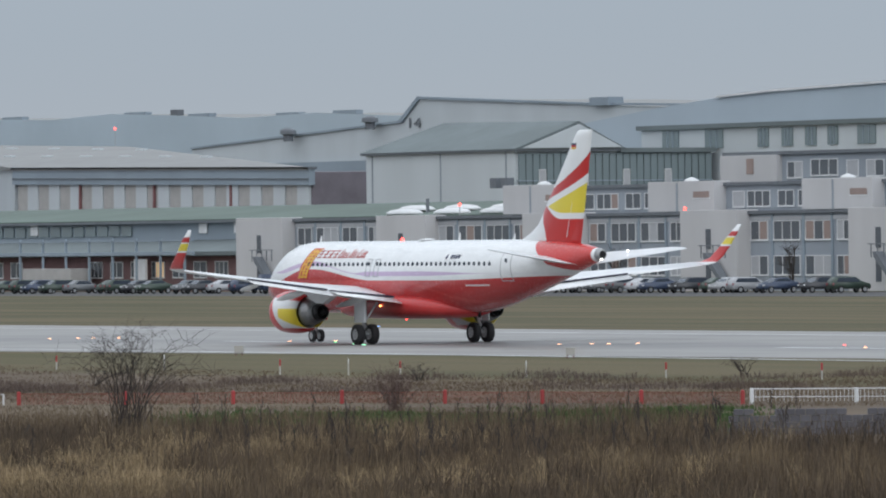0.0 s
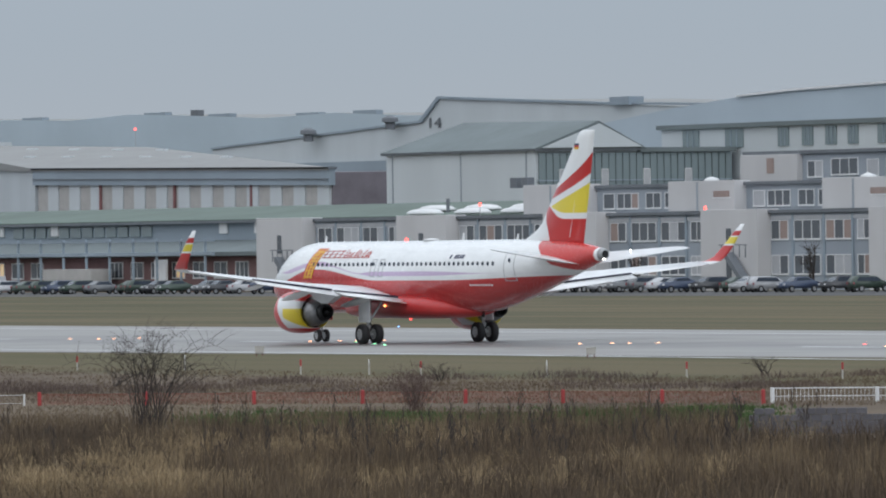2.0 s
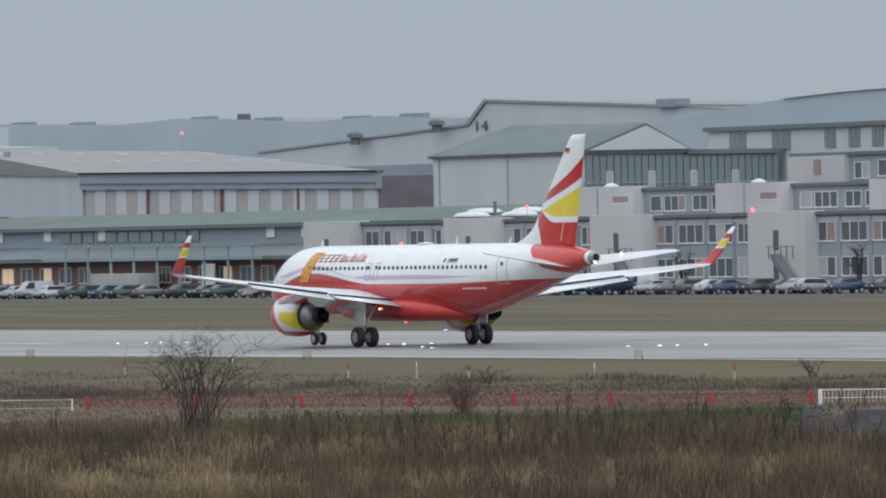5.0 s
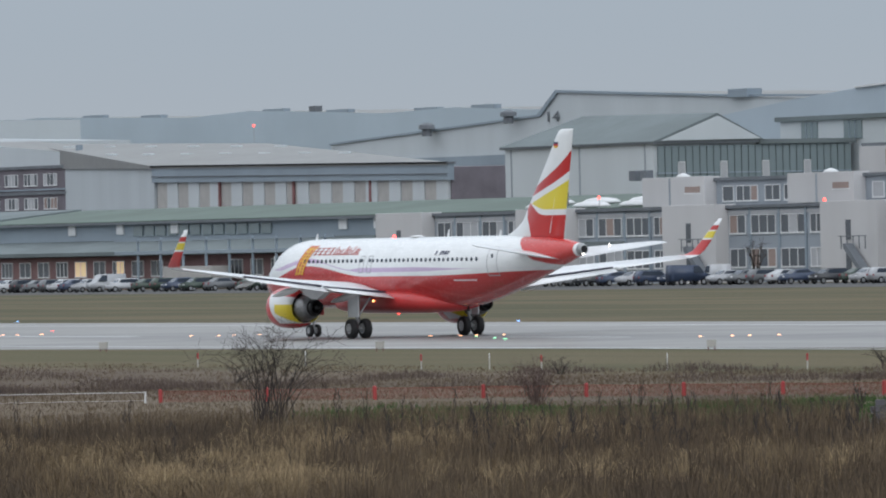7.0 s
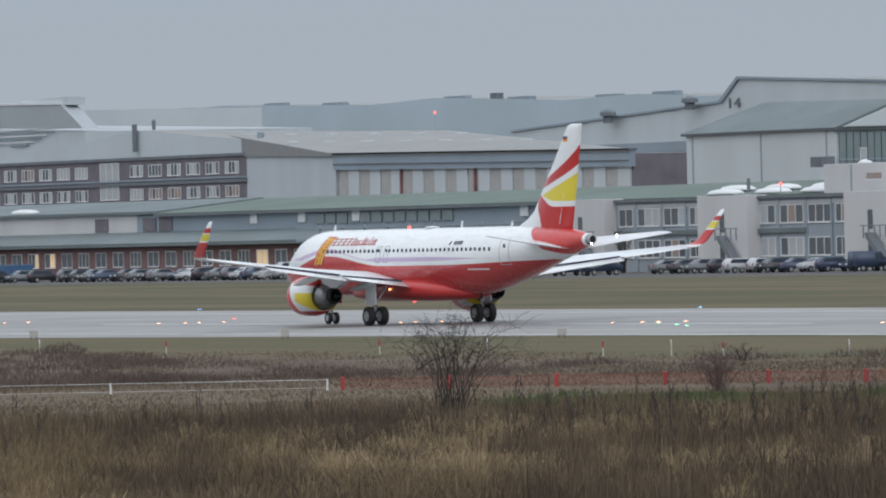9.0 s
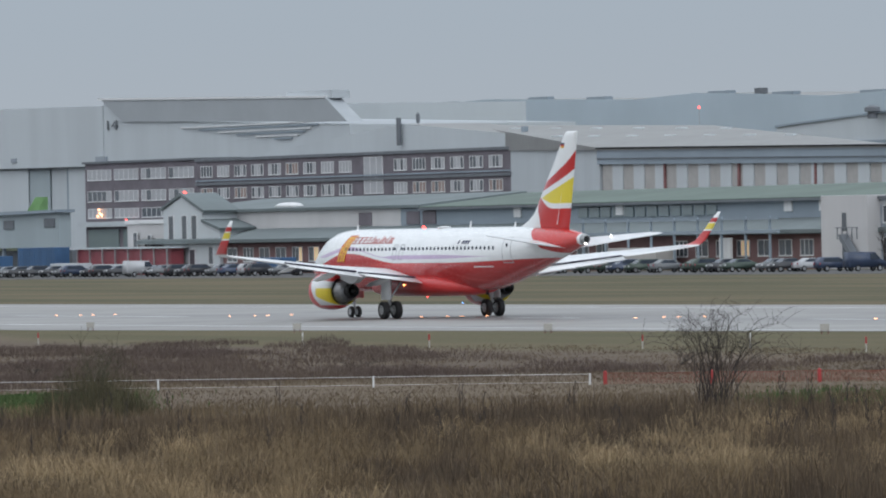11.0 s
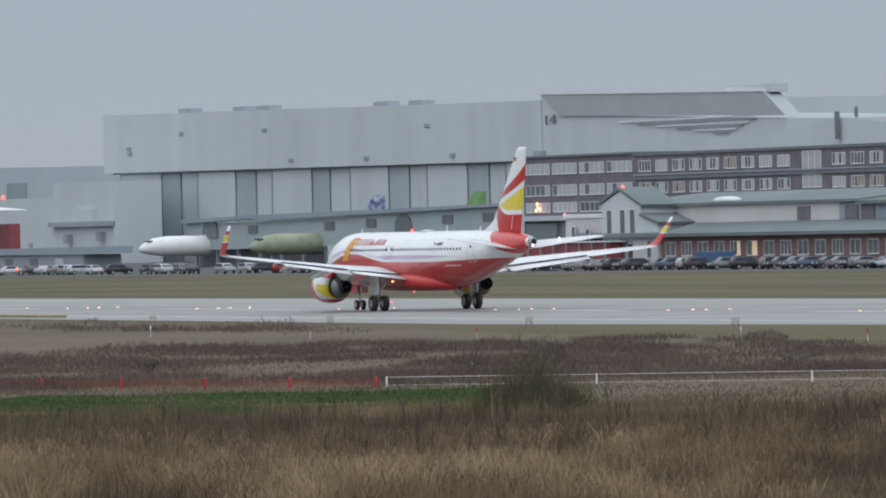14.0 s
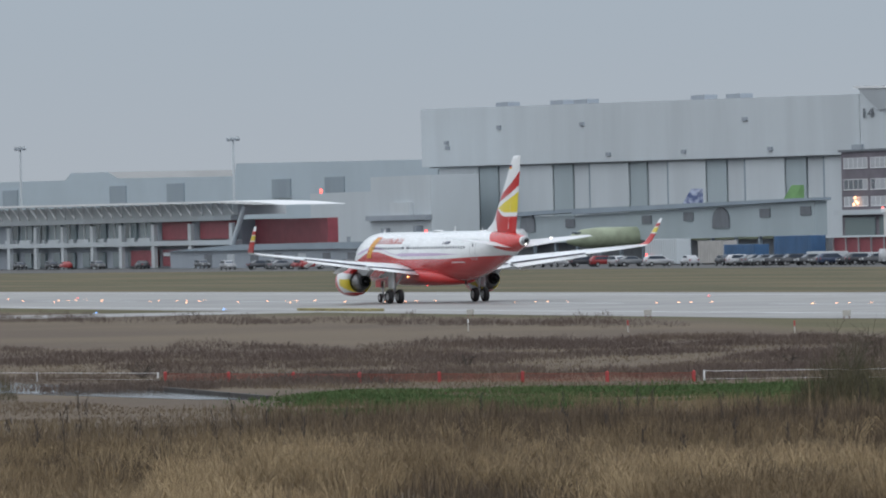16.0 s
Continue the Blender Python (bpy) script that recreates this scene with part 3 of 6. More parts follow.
# ---- ground, runway, taxiway ----
def ground_material():
    m, nt, b = blank("meadow", 0.95)
    b.inputs["Specular IOR Level"].default_value = 0.2
    v = coords(nt, (1, 1, 1))
    sep = nt.nodes.new("ShaderNodeSeparateXYZ")
    nt.links.new(v, sep.inputs[0])
    big, mid, fine = noise_at(nt, v, 0.035, 4.0), noise_at(nt, v, 0.35, 5.0, 0.65), noise_at(nt, v, 4.0, 4.0, 0.7)
    band = noise_at(nt, coords(nt, (0.012, 0.11, 1)), 1.0, 4.0)
    y = mth(nt, "ADD", sep.outputs[1], mth(nt, "MULTIPLY", mth(nt, "SUBTRACT", mid, 0.5), 9.0))
    mown = mixc(nt, smooth(nt, band, 0.35, 0.65), (0.094, 0.087, 0.046), (0.126, 0.104, 0.060))
    heath = mixc(nt, smooth(nt, big, 0.35, 0.65), (0.114, 0.087, 0.066), (0.146, 0.113, 0.081))
    far = mixc(nt, smooth(nt, band, 0.38, 0.62), (0.084, 0.081, 0.046), (0.138, 0.112, 0.068))
    col = mixc(nt, smooth(nt, mth(nt, "ADD", y, smooth(nt, sep.outputs[0], 360.0, 450.0, 0.0, 20.0)), 52.0, 60.0), mown, heath)
    col = mixc(nt, smooth(nt, sep.outputs[1], 0.0, -2.0), col, far)
    col = mixc(nt, smooth(nt, fine, 0.4, 0.8, 0.0, 0.25), col, (0.03, 0.026, 0.018))
    nt.links.new(col, b.inputs["Base Color"])
    bp = nt.nodes.new("ShaderNodeBump")
    bp.inputs["Strength"].default_value, bp.inputs["Distance"].default_value = 0.4, 0.06
    nt.links.new(fine, bp.inputs["Height"])
    nt.links.new(bp.outputs[0], b.inputs["Normal"])
    return m


def runway_material():
    m, nt, b = blank("runway_concrete", 0.4)
    v = coords(nt)
    lanes = noise_at(nt, coords(nt, (0.004, 0.25, 1)), 1.0, 4.0)
    stain, fine = noise_at(nt, v, 0.09, 5.0, 0.6), noise_at(nt, v, 2.5, 4.0)
    sep = nt.nodes.new("ShaderNodeSeparateXYZ")
    nt.links.new(v, sep.inputs[0])
    wheel = mth(nt, "MULTIPLY", smooth(nt, mth(nt, "ABSOLUTE", sep.outputs[1]), 9.0, 3.0), smooth(nt, lanes, 0.3, 0.7))
    col = mixc(nt, smooth(nt, lanes, 0.3, 0.7), (0.205, 0.197, 0.188), (0.25, 0.24, 0.226))
    col = mixc(nt, mth(nt, "MULTIPLY", smooth(nt, stain, 0.45, 0.75), 0.5), col, (0.15, 0.15, 0.16))
    col = mixc(nt, mth(nt, "MULTIPLY", wheel, 0.55), col, (0.10, 0.10, 0.105))
    nt.links.new(col, b.inputs["Base Color"])
    nt.links.new(mth(nt, "ADD", mth(nt, "MULTIPLY", stain, 0.3), 0.34), b.inputs["Roughness"])
    return m


meadow, concrete = ground_material(), runway_material()
asphalt = surface("asphalt", (0.06, 0.06, 0.062), 0.8, vary=0.25, scale=0.05, fine=2)
mark_white = surface("marking_white", (0.55, 0.56, 0.57), 0.6, vary=0.2, scale=0.3, fine=3)
mark_yellow = surface("marking_yellow", (0.27, 0.235, 0.10), 0.7, vary=0.25, fine=3)
bm = bmesh.new()
add_box(bm, -3000, 4800, -4000, 2500, -1.0, 0.0)
tagged(part("ground", bm, meadow), "wide flat airfield meadow of olive and brown winter grass", "ground", kind="structure")


def slab(name, outline, z, material, label, category):
    bm = bmesh.new()
    lo, hi = [bm.verts.new((x, y, -0.2)) for x, y in outline], [bm.verts.new((x, y, z)) for x, y in outline]
    bm.faces.new(hi)
    for i in range(len(lo)):
        j = (i + 1) % len(lo)
        bm.faces.new((lo[i], lo[j], hi[j], hi[i]))
    return tagged(part(name, bm, material), label, category, kind="structure")


runway = slab("runway", [(-800, -38), (4000, -38), (4000, 30), (640, 30), (624, 24), (548, 28), (430, 33), (350, 24), (297, 18), (100, 10), (-800, 10)], 0.02, concrete, "long pale damp concrete runway with worn marks", "runway")
slab("taxiway", [(529, 29), (549, 26), (556, 36), (566, 48), (590, 80), (604, 115), (572, 115), (546, 76), (535, 52), (531, 36)], 0.012, concrete, "pale concrete taxiway joining the runway", "taxiway")
slab("road", [(500, -222), (2200, -222), (2200, -188), (500, -188)], 0.012, asphalt, "dark asphalt car park strip beyond the meadow", "road")
slab("apron", [(900, -420), (2400, -420), (2400, -224), (900, -224)], 0.008, asphalt, "dark asphalt apron before the hangars", "apron")
for k in range(-4, 60):
    part("centre_line", box(60 * k, 60 * k + 30, -0.45, 0.45, 0.018, 0.026), mark_white, runway)
for y in (-29.0, 21.5):
    part("edge_line", box(-800, 3800, y - 0.4, y + 0.4, 0.018, 0.026), mark_white, runway)
for k, x in enumerate((555, 551.6, 548.2, 544.8, 541.4)):
    part("yellow_kerb", box(x - 15, x - 11.8, 24.6, 25.6, 0.0, 0.22, 0.05), mark_yellow, runway, "worn yellow edge board")

# lamps set flush in the runway: a low dome each


def ground_lamp(x, y, material, colour, parent_group="runway lamps", r=0.14):
    t = thing("runway_lamp", pose(x, y, 0.02), f"small lit {colour} lamp set in the runway", "runway light", parent_group)
    part("base_ring", turned([(0.0, 0.2), (0.03, 0.2), (0.05, 0.13)], "z", 10), steel, t)
    part("lens", turned([(0.02, r), (0.06, r * 0.85), (0.085, r * 0.2)], "z", 10), material, t, f"lit {colour} lens")
    return t


warm_lamp, green_lamp, blue_lamp, red_spot = glow("warm_lamp", (1.0, 0.46, 0.24), 3.2), glow("green_lamp", (0.3, 1.0, 0.5), 2.0), glow("blue_lamp", (0.15, 0.4, 1.0), 3.5), glow("red_spot", (1.0, 0.09, 0.07), 3.5)
first_lamp = ground_lamp(321.4, 0.5, warm_lamp, "orange")
for k in range(15):
    for dx, y in ((0, 0.5), (-1.1, -0.9), (-1.6, -1.7), (-2.4, -3.1)):
        if k or dx:
            copy_thing(first_lamp, pose(321.4 + 30.0 * k + dx, y, 0.02))
for k in range(14):
    copy_thing(first_lamp, pose(600 + 9.6 * k, 3.0 + 1.5 * (k % 4) - 2, 0.02))
for x, y in ((367.4, 4.3), (362.7, 6.4), (375, 1.1)):
    ground_lamp(x, y, green_lamp, "green")
red1 = ground_lamp(706, -9.4, red_spot, "red")
for x, y in ((572.7, -21.2), (455, -12), (330, -4)):
    copy_thing(red1, pose(x, y, 0.02))
blue1 = ground_lamp(558.3, 36.9, blue_lamp, "blue", "taxiway lamps")
for x, y in ((564.5, 24.2), (352, -36), (440, -40), (520, -42)):
    copy_thing(blue1, pose(x, y, 0.0))

# ---- facades ----
wall_white = surface("cladding_white", (0.545, 0.585, 0.610), 0.5, vary=0.05, scale=0.08, fine=0.8, streak=6)
wall_pale = surface("cladding_pale", (0.520, 0.565, 0.595), 0.5, vary=0.06, scale=0.08, fine=0.8, streak=6)
render_pale = surface("render_pale", (0.564, 0.558, 0.564), 0.8, vary=0.07, scale=0.15, fine=1.2, streak=5)
render_grey = surface("panel_grey", (0.309, 0.345, 0.389), 0.7, vary=0.08, scale=0.12, fine=1.0, streak=5)
brick_red = surface("brick_red", (0.213, 0.125, 0.125), 0.85, vary=0.14, scale=0.3, fine=2.5)
brick_dark = surface("brick_dark", (0.176, 0.159, 0.182), 0.85, vary=0.14, scale=0.3, fine=2.5)
roof_green = surface("roof_green", (0.120, 0.160, 0.138), 0.8, vary=0.12, scale=0.08, fine=0.8)
roof_dark = surface("roof_felt", (0.155, 0.185, 0.192), 0.8, vary=0.12, scale=0.08, fine=0.8)
roof_pale = surface("roof_sheet", (0.225, 0.225, 0.220), 0.5, vary=0.07, scale=0.06, fine=0.5)
# far halls: distance haze is put into this pale blue-grey base colour
roof_haze = surface("roof_air_haze", (0.424, 0.503, 0.568), 0.6, vary=0.05, scale=0.03, fine=0.3)
roof_sloped = surface("roof_sloped", (0.37, 0.40, 0.425), 0.6, vary=0.06, scale=0.06, fine=0.5)
trim_dark = surface("trim_dark", (0.150, 0.165, 0.185), 0.6, vary=0.1)
slate_blue = surface("fascia_slate", (0.271, 0.328, 0.382), 0.6, vary=0.08, scale=0.1, streak=4)
panel_beige = surface("panel_beige", (0.425, 0.413, 0.400), 0.6, vary=0.08)
panel_green = surface("door_panel_grey", (0.361, 0.425, 0.453), 0.6, vary=0.06, scale=0.1, streak=5)
rust_post = surface("rust_post", (0.24, 0.11, 0.11), 0.7)
frame_white = surface("frame_white", (0.726, 0.737, 0.748), 0.5, vary=0.06)
blind = surface("blind_grey", (0.432, 0.444, 0.468), 0.7, vary=0.06)
blind_warm = surface("blind_orange", (0.33, 0.25, 0.225), 0.7, vary=0.1)
window_glass, nt_, b_ = blank("window_glass", 0.12)
b_.inputs["Base Color"].default_value = (0.095, 0.108, 0.125, 1)
b_.inputs["Specular IOR Level"].default_value = 0.8
room_glow = glow("lit_room", (1.0, 0.72, 0.42), 0.2)
curtain_glass, nt_, b_ = blank("curtain_glass", 0.22)
b_.inputs["Base Color"].default_value = (0.20, 0.25, 0.265, 1)
b_.inputs["Specular IOR Level"].default_value = 0.8
crimson = surface("crimson_panel", (0.27, 0.06, 0.075), 0.5, vary=0.1)
fence_red = surface("netting_red", (0.32, 0.10, 0.075), 0.8, vary=0.2, fine=4)


def bpart(name, bm, material, parent, label="", shade=False):
    """A part drawn in the site's own measures under a thing that stands at its base."""
    ob = part(name, bm, material, parent, label, shade)
    ob.matrix_parent_inverse = parent.matrix_basis.inverted()
    return ob


WINDOWS = {}


def window(parent, x, y, z, w, h, panes=3, rz=0, panel=0, name="window"):
    """A framed window with its panes, facing +y, its lower middle at x, y, z. panel picks panes with a blind, a lit room or glass."""
    key = (round(w, 2), round(h, 2), panes)
    if key not in WINDOWS:
        bm = bmesh.new()
        t = min(0.11, w * 0.05)
        add_box(bm, -w / 2, w / 2, -0.05, 0.12, -0.12, 0.06)
        add_box(bm, -w / 2, w / 2, -0.05, 0.08, h - 0.1, h)
        for k in range(panes + 1):
            c = -w / 2 + k * w / panes
            c = min(max(c, -w / 2 + t / 2), w / 2 - t / 2)
            add_box(bm, c - t / 2, c + t / 2, -0.05, 0.08, 0.06, h - 0.1)
        fm = bpy.data.meshes.new("window")
        bm.to_mesh(fm), bm.free()
        fm.materials.append(frame_white)
        bm = box(-w / panes / 2 + t / 2, w / panes / 2 - t / 2, -0.04, 0.02, 0.06, h - 0.1)
        ms = []
        for mt in (window_glass, blind, blind_warm, room_glow):
            pm = bpy.data.meshes.new("pane")
            bm.to_mesh(pm)
            pm.materials.append(mt)
            ms.append(pm)
        bm.free()
        WINDOWS[key] = (fm, ms)
    fm, ms = WINDOWS[key]
    fr = new(name, fm)
    fr.parent = parent
    fr.matrix_parent_inverse = parent.matrix_basis.inverted()
    fr.matrix_basis = pose(x, y, z, 0, 0, rz)
    for k in range(panes):
        p = new("pane", ms[(panel // 4 ** k) % 4])
        p.parent = fr
        p.matrix_basis = pose(-w / 2 + (k + 0.5) * w / panes, 0, 0)
    return fr


def building(name, x, y, label, category="building", group=""):
    return thing(name, pose(x, y, 0), label, category, group)


rng = random.Random(7)


def office_row():
    """Two-storey panel office with stair towers every 33 m and a set-back upper floor."""
    b = building("office_block", 720, -230, "long grey panel office with white framed windows and pale stair towers", "office building")
    bpart("wall", box(600, 793, -246, -230, 0, 8.4), render_grey, b, "grey panel wall")
    bpart("roof", box(599.6, 793.3, -246, -229.6, 8.4, 8.75), trim_dark, b, "dark flat roof edge")
    bpart("upper_wall", box(600, 738, -250, -234, 8.7, 11.6), render_grey, b, "grey set-back upper floor")
    bpart("upper_roof", box(599.6, 738.2, -250, -233.6, 11.6, 11.95), trim_dark, b, "dark flat roof edge")
    for x in (793.5, 759.9, 727.0, 693.8, 660.8, 628.0):
        tower = bpart("stair_tower", box(x - 11.4, x, -231, -228.2, 0, 8.9, 0.05), render_pale, b, "pale rendered stair tower")
        for z in (1.0, 4.6):
            part("slot_window", box(x - 6.2, x - 5.2, -228.25, -228.14, z, z + 2.2, 0.03), window_glass, tower)
        stair = part("stair", prism([(x - 10.8, 0.2), (x - 6.8, 3.6), (x - 6.6, 4.2), (x - 7.1, 4.2), (x - 11.2, 0.5)], -227.9, -226.8), trim_dark, tower, "dark steel outside stair")
        for k in range(5):
            part("rail_post", box(x - 10.8 + 1.2 * k, x - 10.72 + 1.2 * k, -227.1, -227.0, 3.6, 5.0), trim_dark, stair)
        part("rail", box(x - 11, x - 5.4, -227.1, -227.0, 4.95, 5.05), trim_dark, stair)
    for x0 in (760.5, 727.5, 694.4, 661.4, 628.4):
        # each bay between two towers, from its right end to its left
        for z, h in ((5.55, 2.1), (1.75, 2.1)):
            for c, w, n in ((2.6, 2.6, 2), (7.4, 5.2, 3), (13.6, 5.2, 3), (19.0, 3.4, 2)):
                pan = rng.choice((0, 0, 1, 4, 16, 17, 5, 2, 8, 34))
                window(b, x0 + c + 0.2, -229.98, z, w, h, n, 0, pan)
        bpart("blind_box", box(x0 + 0.6, x0 + 21.4, -230.02, -229.9, 7.7, 8.1), blind, b)
        for c in (5.0, 10.5, 16.6):
            bpart("pilaster", box(x0 + c - 0.2, x0 + c + 0.2, -230.02, -229.85, 0.2, 8.35), slate_blue, b)
    for k, x in enumerate((738.0, 706.9, 675.9, 645.0)):
        box_ = bpart("plant_box", box(x - 13.6, x, -234.5, -232.4, 8.8, 12.15, 0.05), render_pale, b, "pale plain box on the upper floor")
        part("slot_window", box(x - 12.6, x - 9.4, -232.45, -232.34, 10.3, 11.0), blind_warm, box_)
        part("slot_frame", box(x - 12.8, x - 9.2, -232.44, -232.36, 10.15, 10.3), frame_white, box_)
        part("seam", box(x - 6.2, x - 5.9, -232.42, -232.33, 8.8, 12.0), render_grey, box_)
        dome = turned([(12.1, 0.9), (12.35, 0.75), (12.6, 0.1)], "z", 12, None, (x - 7.5, -233.4, 0))
        part("roof_dome", dome, frame_white, box_, "white roof dome", True)
        for c, w, n in ((-16.2, 2.4, 1), (-20.2, 4.6, 3), (-25.6, 3.2, 2), (-29.3, 2.6, 2)):
            window(b, x + c, -233.98, 9.25, w, 1.75, n, 0, rng.choice((0, 1, 2, 8, 0, 0)))
    for x in (744.5, 742.0):
        bpart("cooling_unit", box(x - 0.7, x + 0.7, -236, -235, 11.9, 13.1, 0.05), trim_dark, b, "dark rooftop cooling unit")
    # third level behind
    c = building("upper_office", 715, -262, "grey third-level office floor with white framed windows and a pale box", "office building")
    bpart("wall", box(640, 736, -275, -262, 0, 15.4), render_grey, c)
    bpart("roof", box(639.6, 736.3, -275, -261.6, 15.4, 15.8), trim_dark, c)
    pale = bpart("pale_box", box(724.2, 736.2, -262.5, -261.2, 11.5, 15.4, 0.04), render_pale, c, "pale box with a small window")
    part("slot_window", box(729, 730.5, -261.25, -261.14, 13.2, 15.0), blind_warm, pale)
    for x, w, n, p in ((721.5, 3.2, 2, 1), (715.4, 5.6, 3, 0), (709.6, 2.4, 1, 1), (705.0, 3.6, 2, 4), (699, 5, 3, 0), (692, 5, 3, 0)):
        window(c, x, -261.98, 12.7 if w < 4 else 12.9, w, 1.9, n, 0, p)


def long_hall():
    """Low brick hall: brick plinth with windows, a dark ledge, a strip of pale cladding and a green felt roof."""
    b = building("long_hall", 870, -236, "long low brick hall with a green felt roof", "hall")
    bpart("plinth", box(738, 1000, -252, -231, 0, 4.3), brick_red, b, "dull red brick wall")
    ledge = prism([(-236.2, 6.4), (-229.6, 4.9), (-229.6, 4.4), (-236.2, 4.4)], 738, 1000)
    for v in ledge.verts:
        v.co = Vector((v.co.y, v.co.x, v.co.z))
    bpart("ledge_roof", ledge, roof_dark, b, "dark lean-to roof")
    bpart("strip_wall", box(793.6, 925, -252, -236, 4.2, 8.7), slate_blue, b, "slate grey upper wall")
    bpart("strip_wall_pale", box(925, 1000, -252, -236, 4.2, 9.0), render_pale, b, "pale upper wall")
    roof = bmesh.new()
    prism([(-235.4, 8.9), (-235.4, 8.55), (-252, 8.55), (-252, 10.6)], 738.4, 918, roof)
    for v in roof.verts:
        v.co = Vector((v.co.y, v.co.x, v.co.z))
    bpart("roof", roof, roof_green, b, "dull green felt roof")
    roof = bmesh.new()
    prism([(-235.4, 9.2), (-235.4, 8.8), (-252, 8.8), (-252, 10.8)], 918, 1003, roof)
    for v in roof.verts:
        v.co = Vector((v.co.y, v.co.x, v.co.z))
    bpart("roof_end", roof, roof_dark, b, "dark felt roof")
    bpart("gutter", box(738.4, 918, -235.4, -235.1, 8.45, 8.75), trim_dark, b)
    for x in (860.2, 815.3, 806.4, 889.4, 875.5):
        bpart("roof_hatch", box(x - 1.0, x + 1.0, -235.95, -235.75, 7.15, 8.45, 0.03), frame_white, b, "white raised hatch")
    for x in (936, 921, 916):
        bpart("dark_opening", box(x - 2.0, x + 2.0, -236.0, -235.85, 6.5, 8.3), brick_dark, b)
    for k in range(34):
        x = 802 + 5.4 * k
        if 838 < x < 852:
            continue
        lit = 63 if k in (3, 12, 14) else (3 if k in (26, 27) else 0)
        window(b, x, -230.98, 1.7, 3.3, 2.0, 2 if k % 3 else 3, 0, 15 if lit == 63 else lit)
    for k in range(12):
        bpart("skylight", box(834 + 3.2 * k, 836.6 + 3.2 * k, -235.95, -235.8, 6.9, 8.2), curtain_glass, b)
    # open steel lean-to with columns
    for k in range(9):
        bpart("column", box(806 + 6.2 * k, 806.25 + 6.2 * k, -228.2, -227.95, 0, 6.6), slate_blue, b)
    bpart("beam", box(804, 862, -228.3, -227.9, 4.5, 4.9), slate_blue, b, "pale steel beam")
    bpart("top_beam", box(804, 862, -228.3, -227.9, 6.2, 6.4), slate_blue, b)
    bpart("white_door", box(818.5, 821.5, -229.6, -229.3, 0.3, 4.0, 0.03), frame_white, b, "white tall door")
    bpart("shed", box(833, 846, -229.5, -226.5, 0.1, 2.9, 0.05), panel_beige, b, "beige site shed")
    # roof domes at the near end
    dome = bmesh.new()
    rings = []
    for z, k in ((0, 1.0), (0.22, 1.0), (0.5, 0.8), (0.66, 0.35)):
        rings.append([(3.3 * k * math.copysign(abs(math.cos(a)) ** 0.5, math.cos(a)), 1.1 * k * math.copysign(abs(math.sin(a)) ** 0.5, math.sin(a)), z) for a in [j * math.tau / 16 for j in range(16)]])
    loft(rings, True, dome)
    d0 = bpart("roof_dome", dome, frame_white, b, "white roof dome", True)
    for i, (x, y, z) in enumerate(((771.0, -240.5, 9.5), (768, -237, 9.05), (760.5, -240.5, 9.5), (757, -237, 9.05), (750, -240.5, 9.5), (746.5, -237, 9.05), (965, -238, 9.35))):
        d = d0 if i == 0 else d0.copy()
        if i:
            scene.collection.objects.link(d)
        d.matrix_basis = pose(x, y, z)
    bpart("vent_pipe", tube([(766, -239, 9.2), (766, -239, 10.9)], 0.22, 8), trim_dark, b)


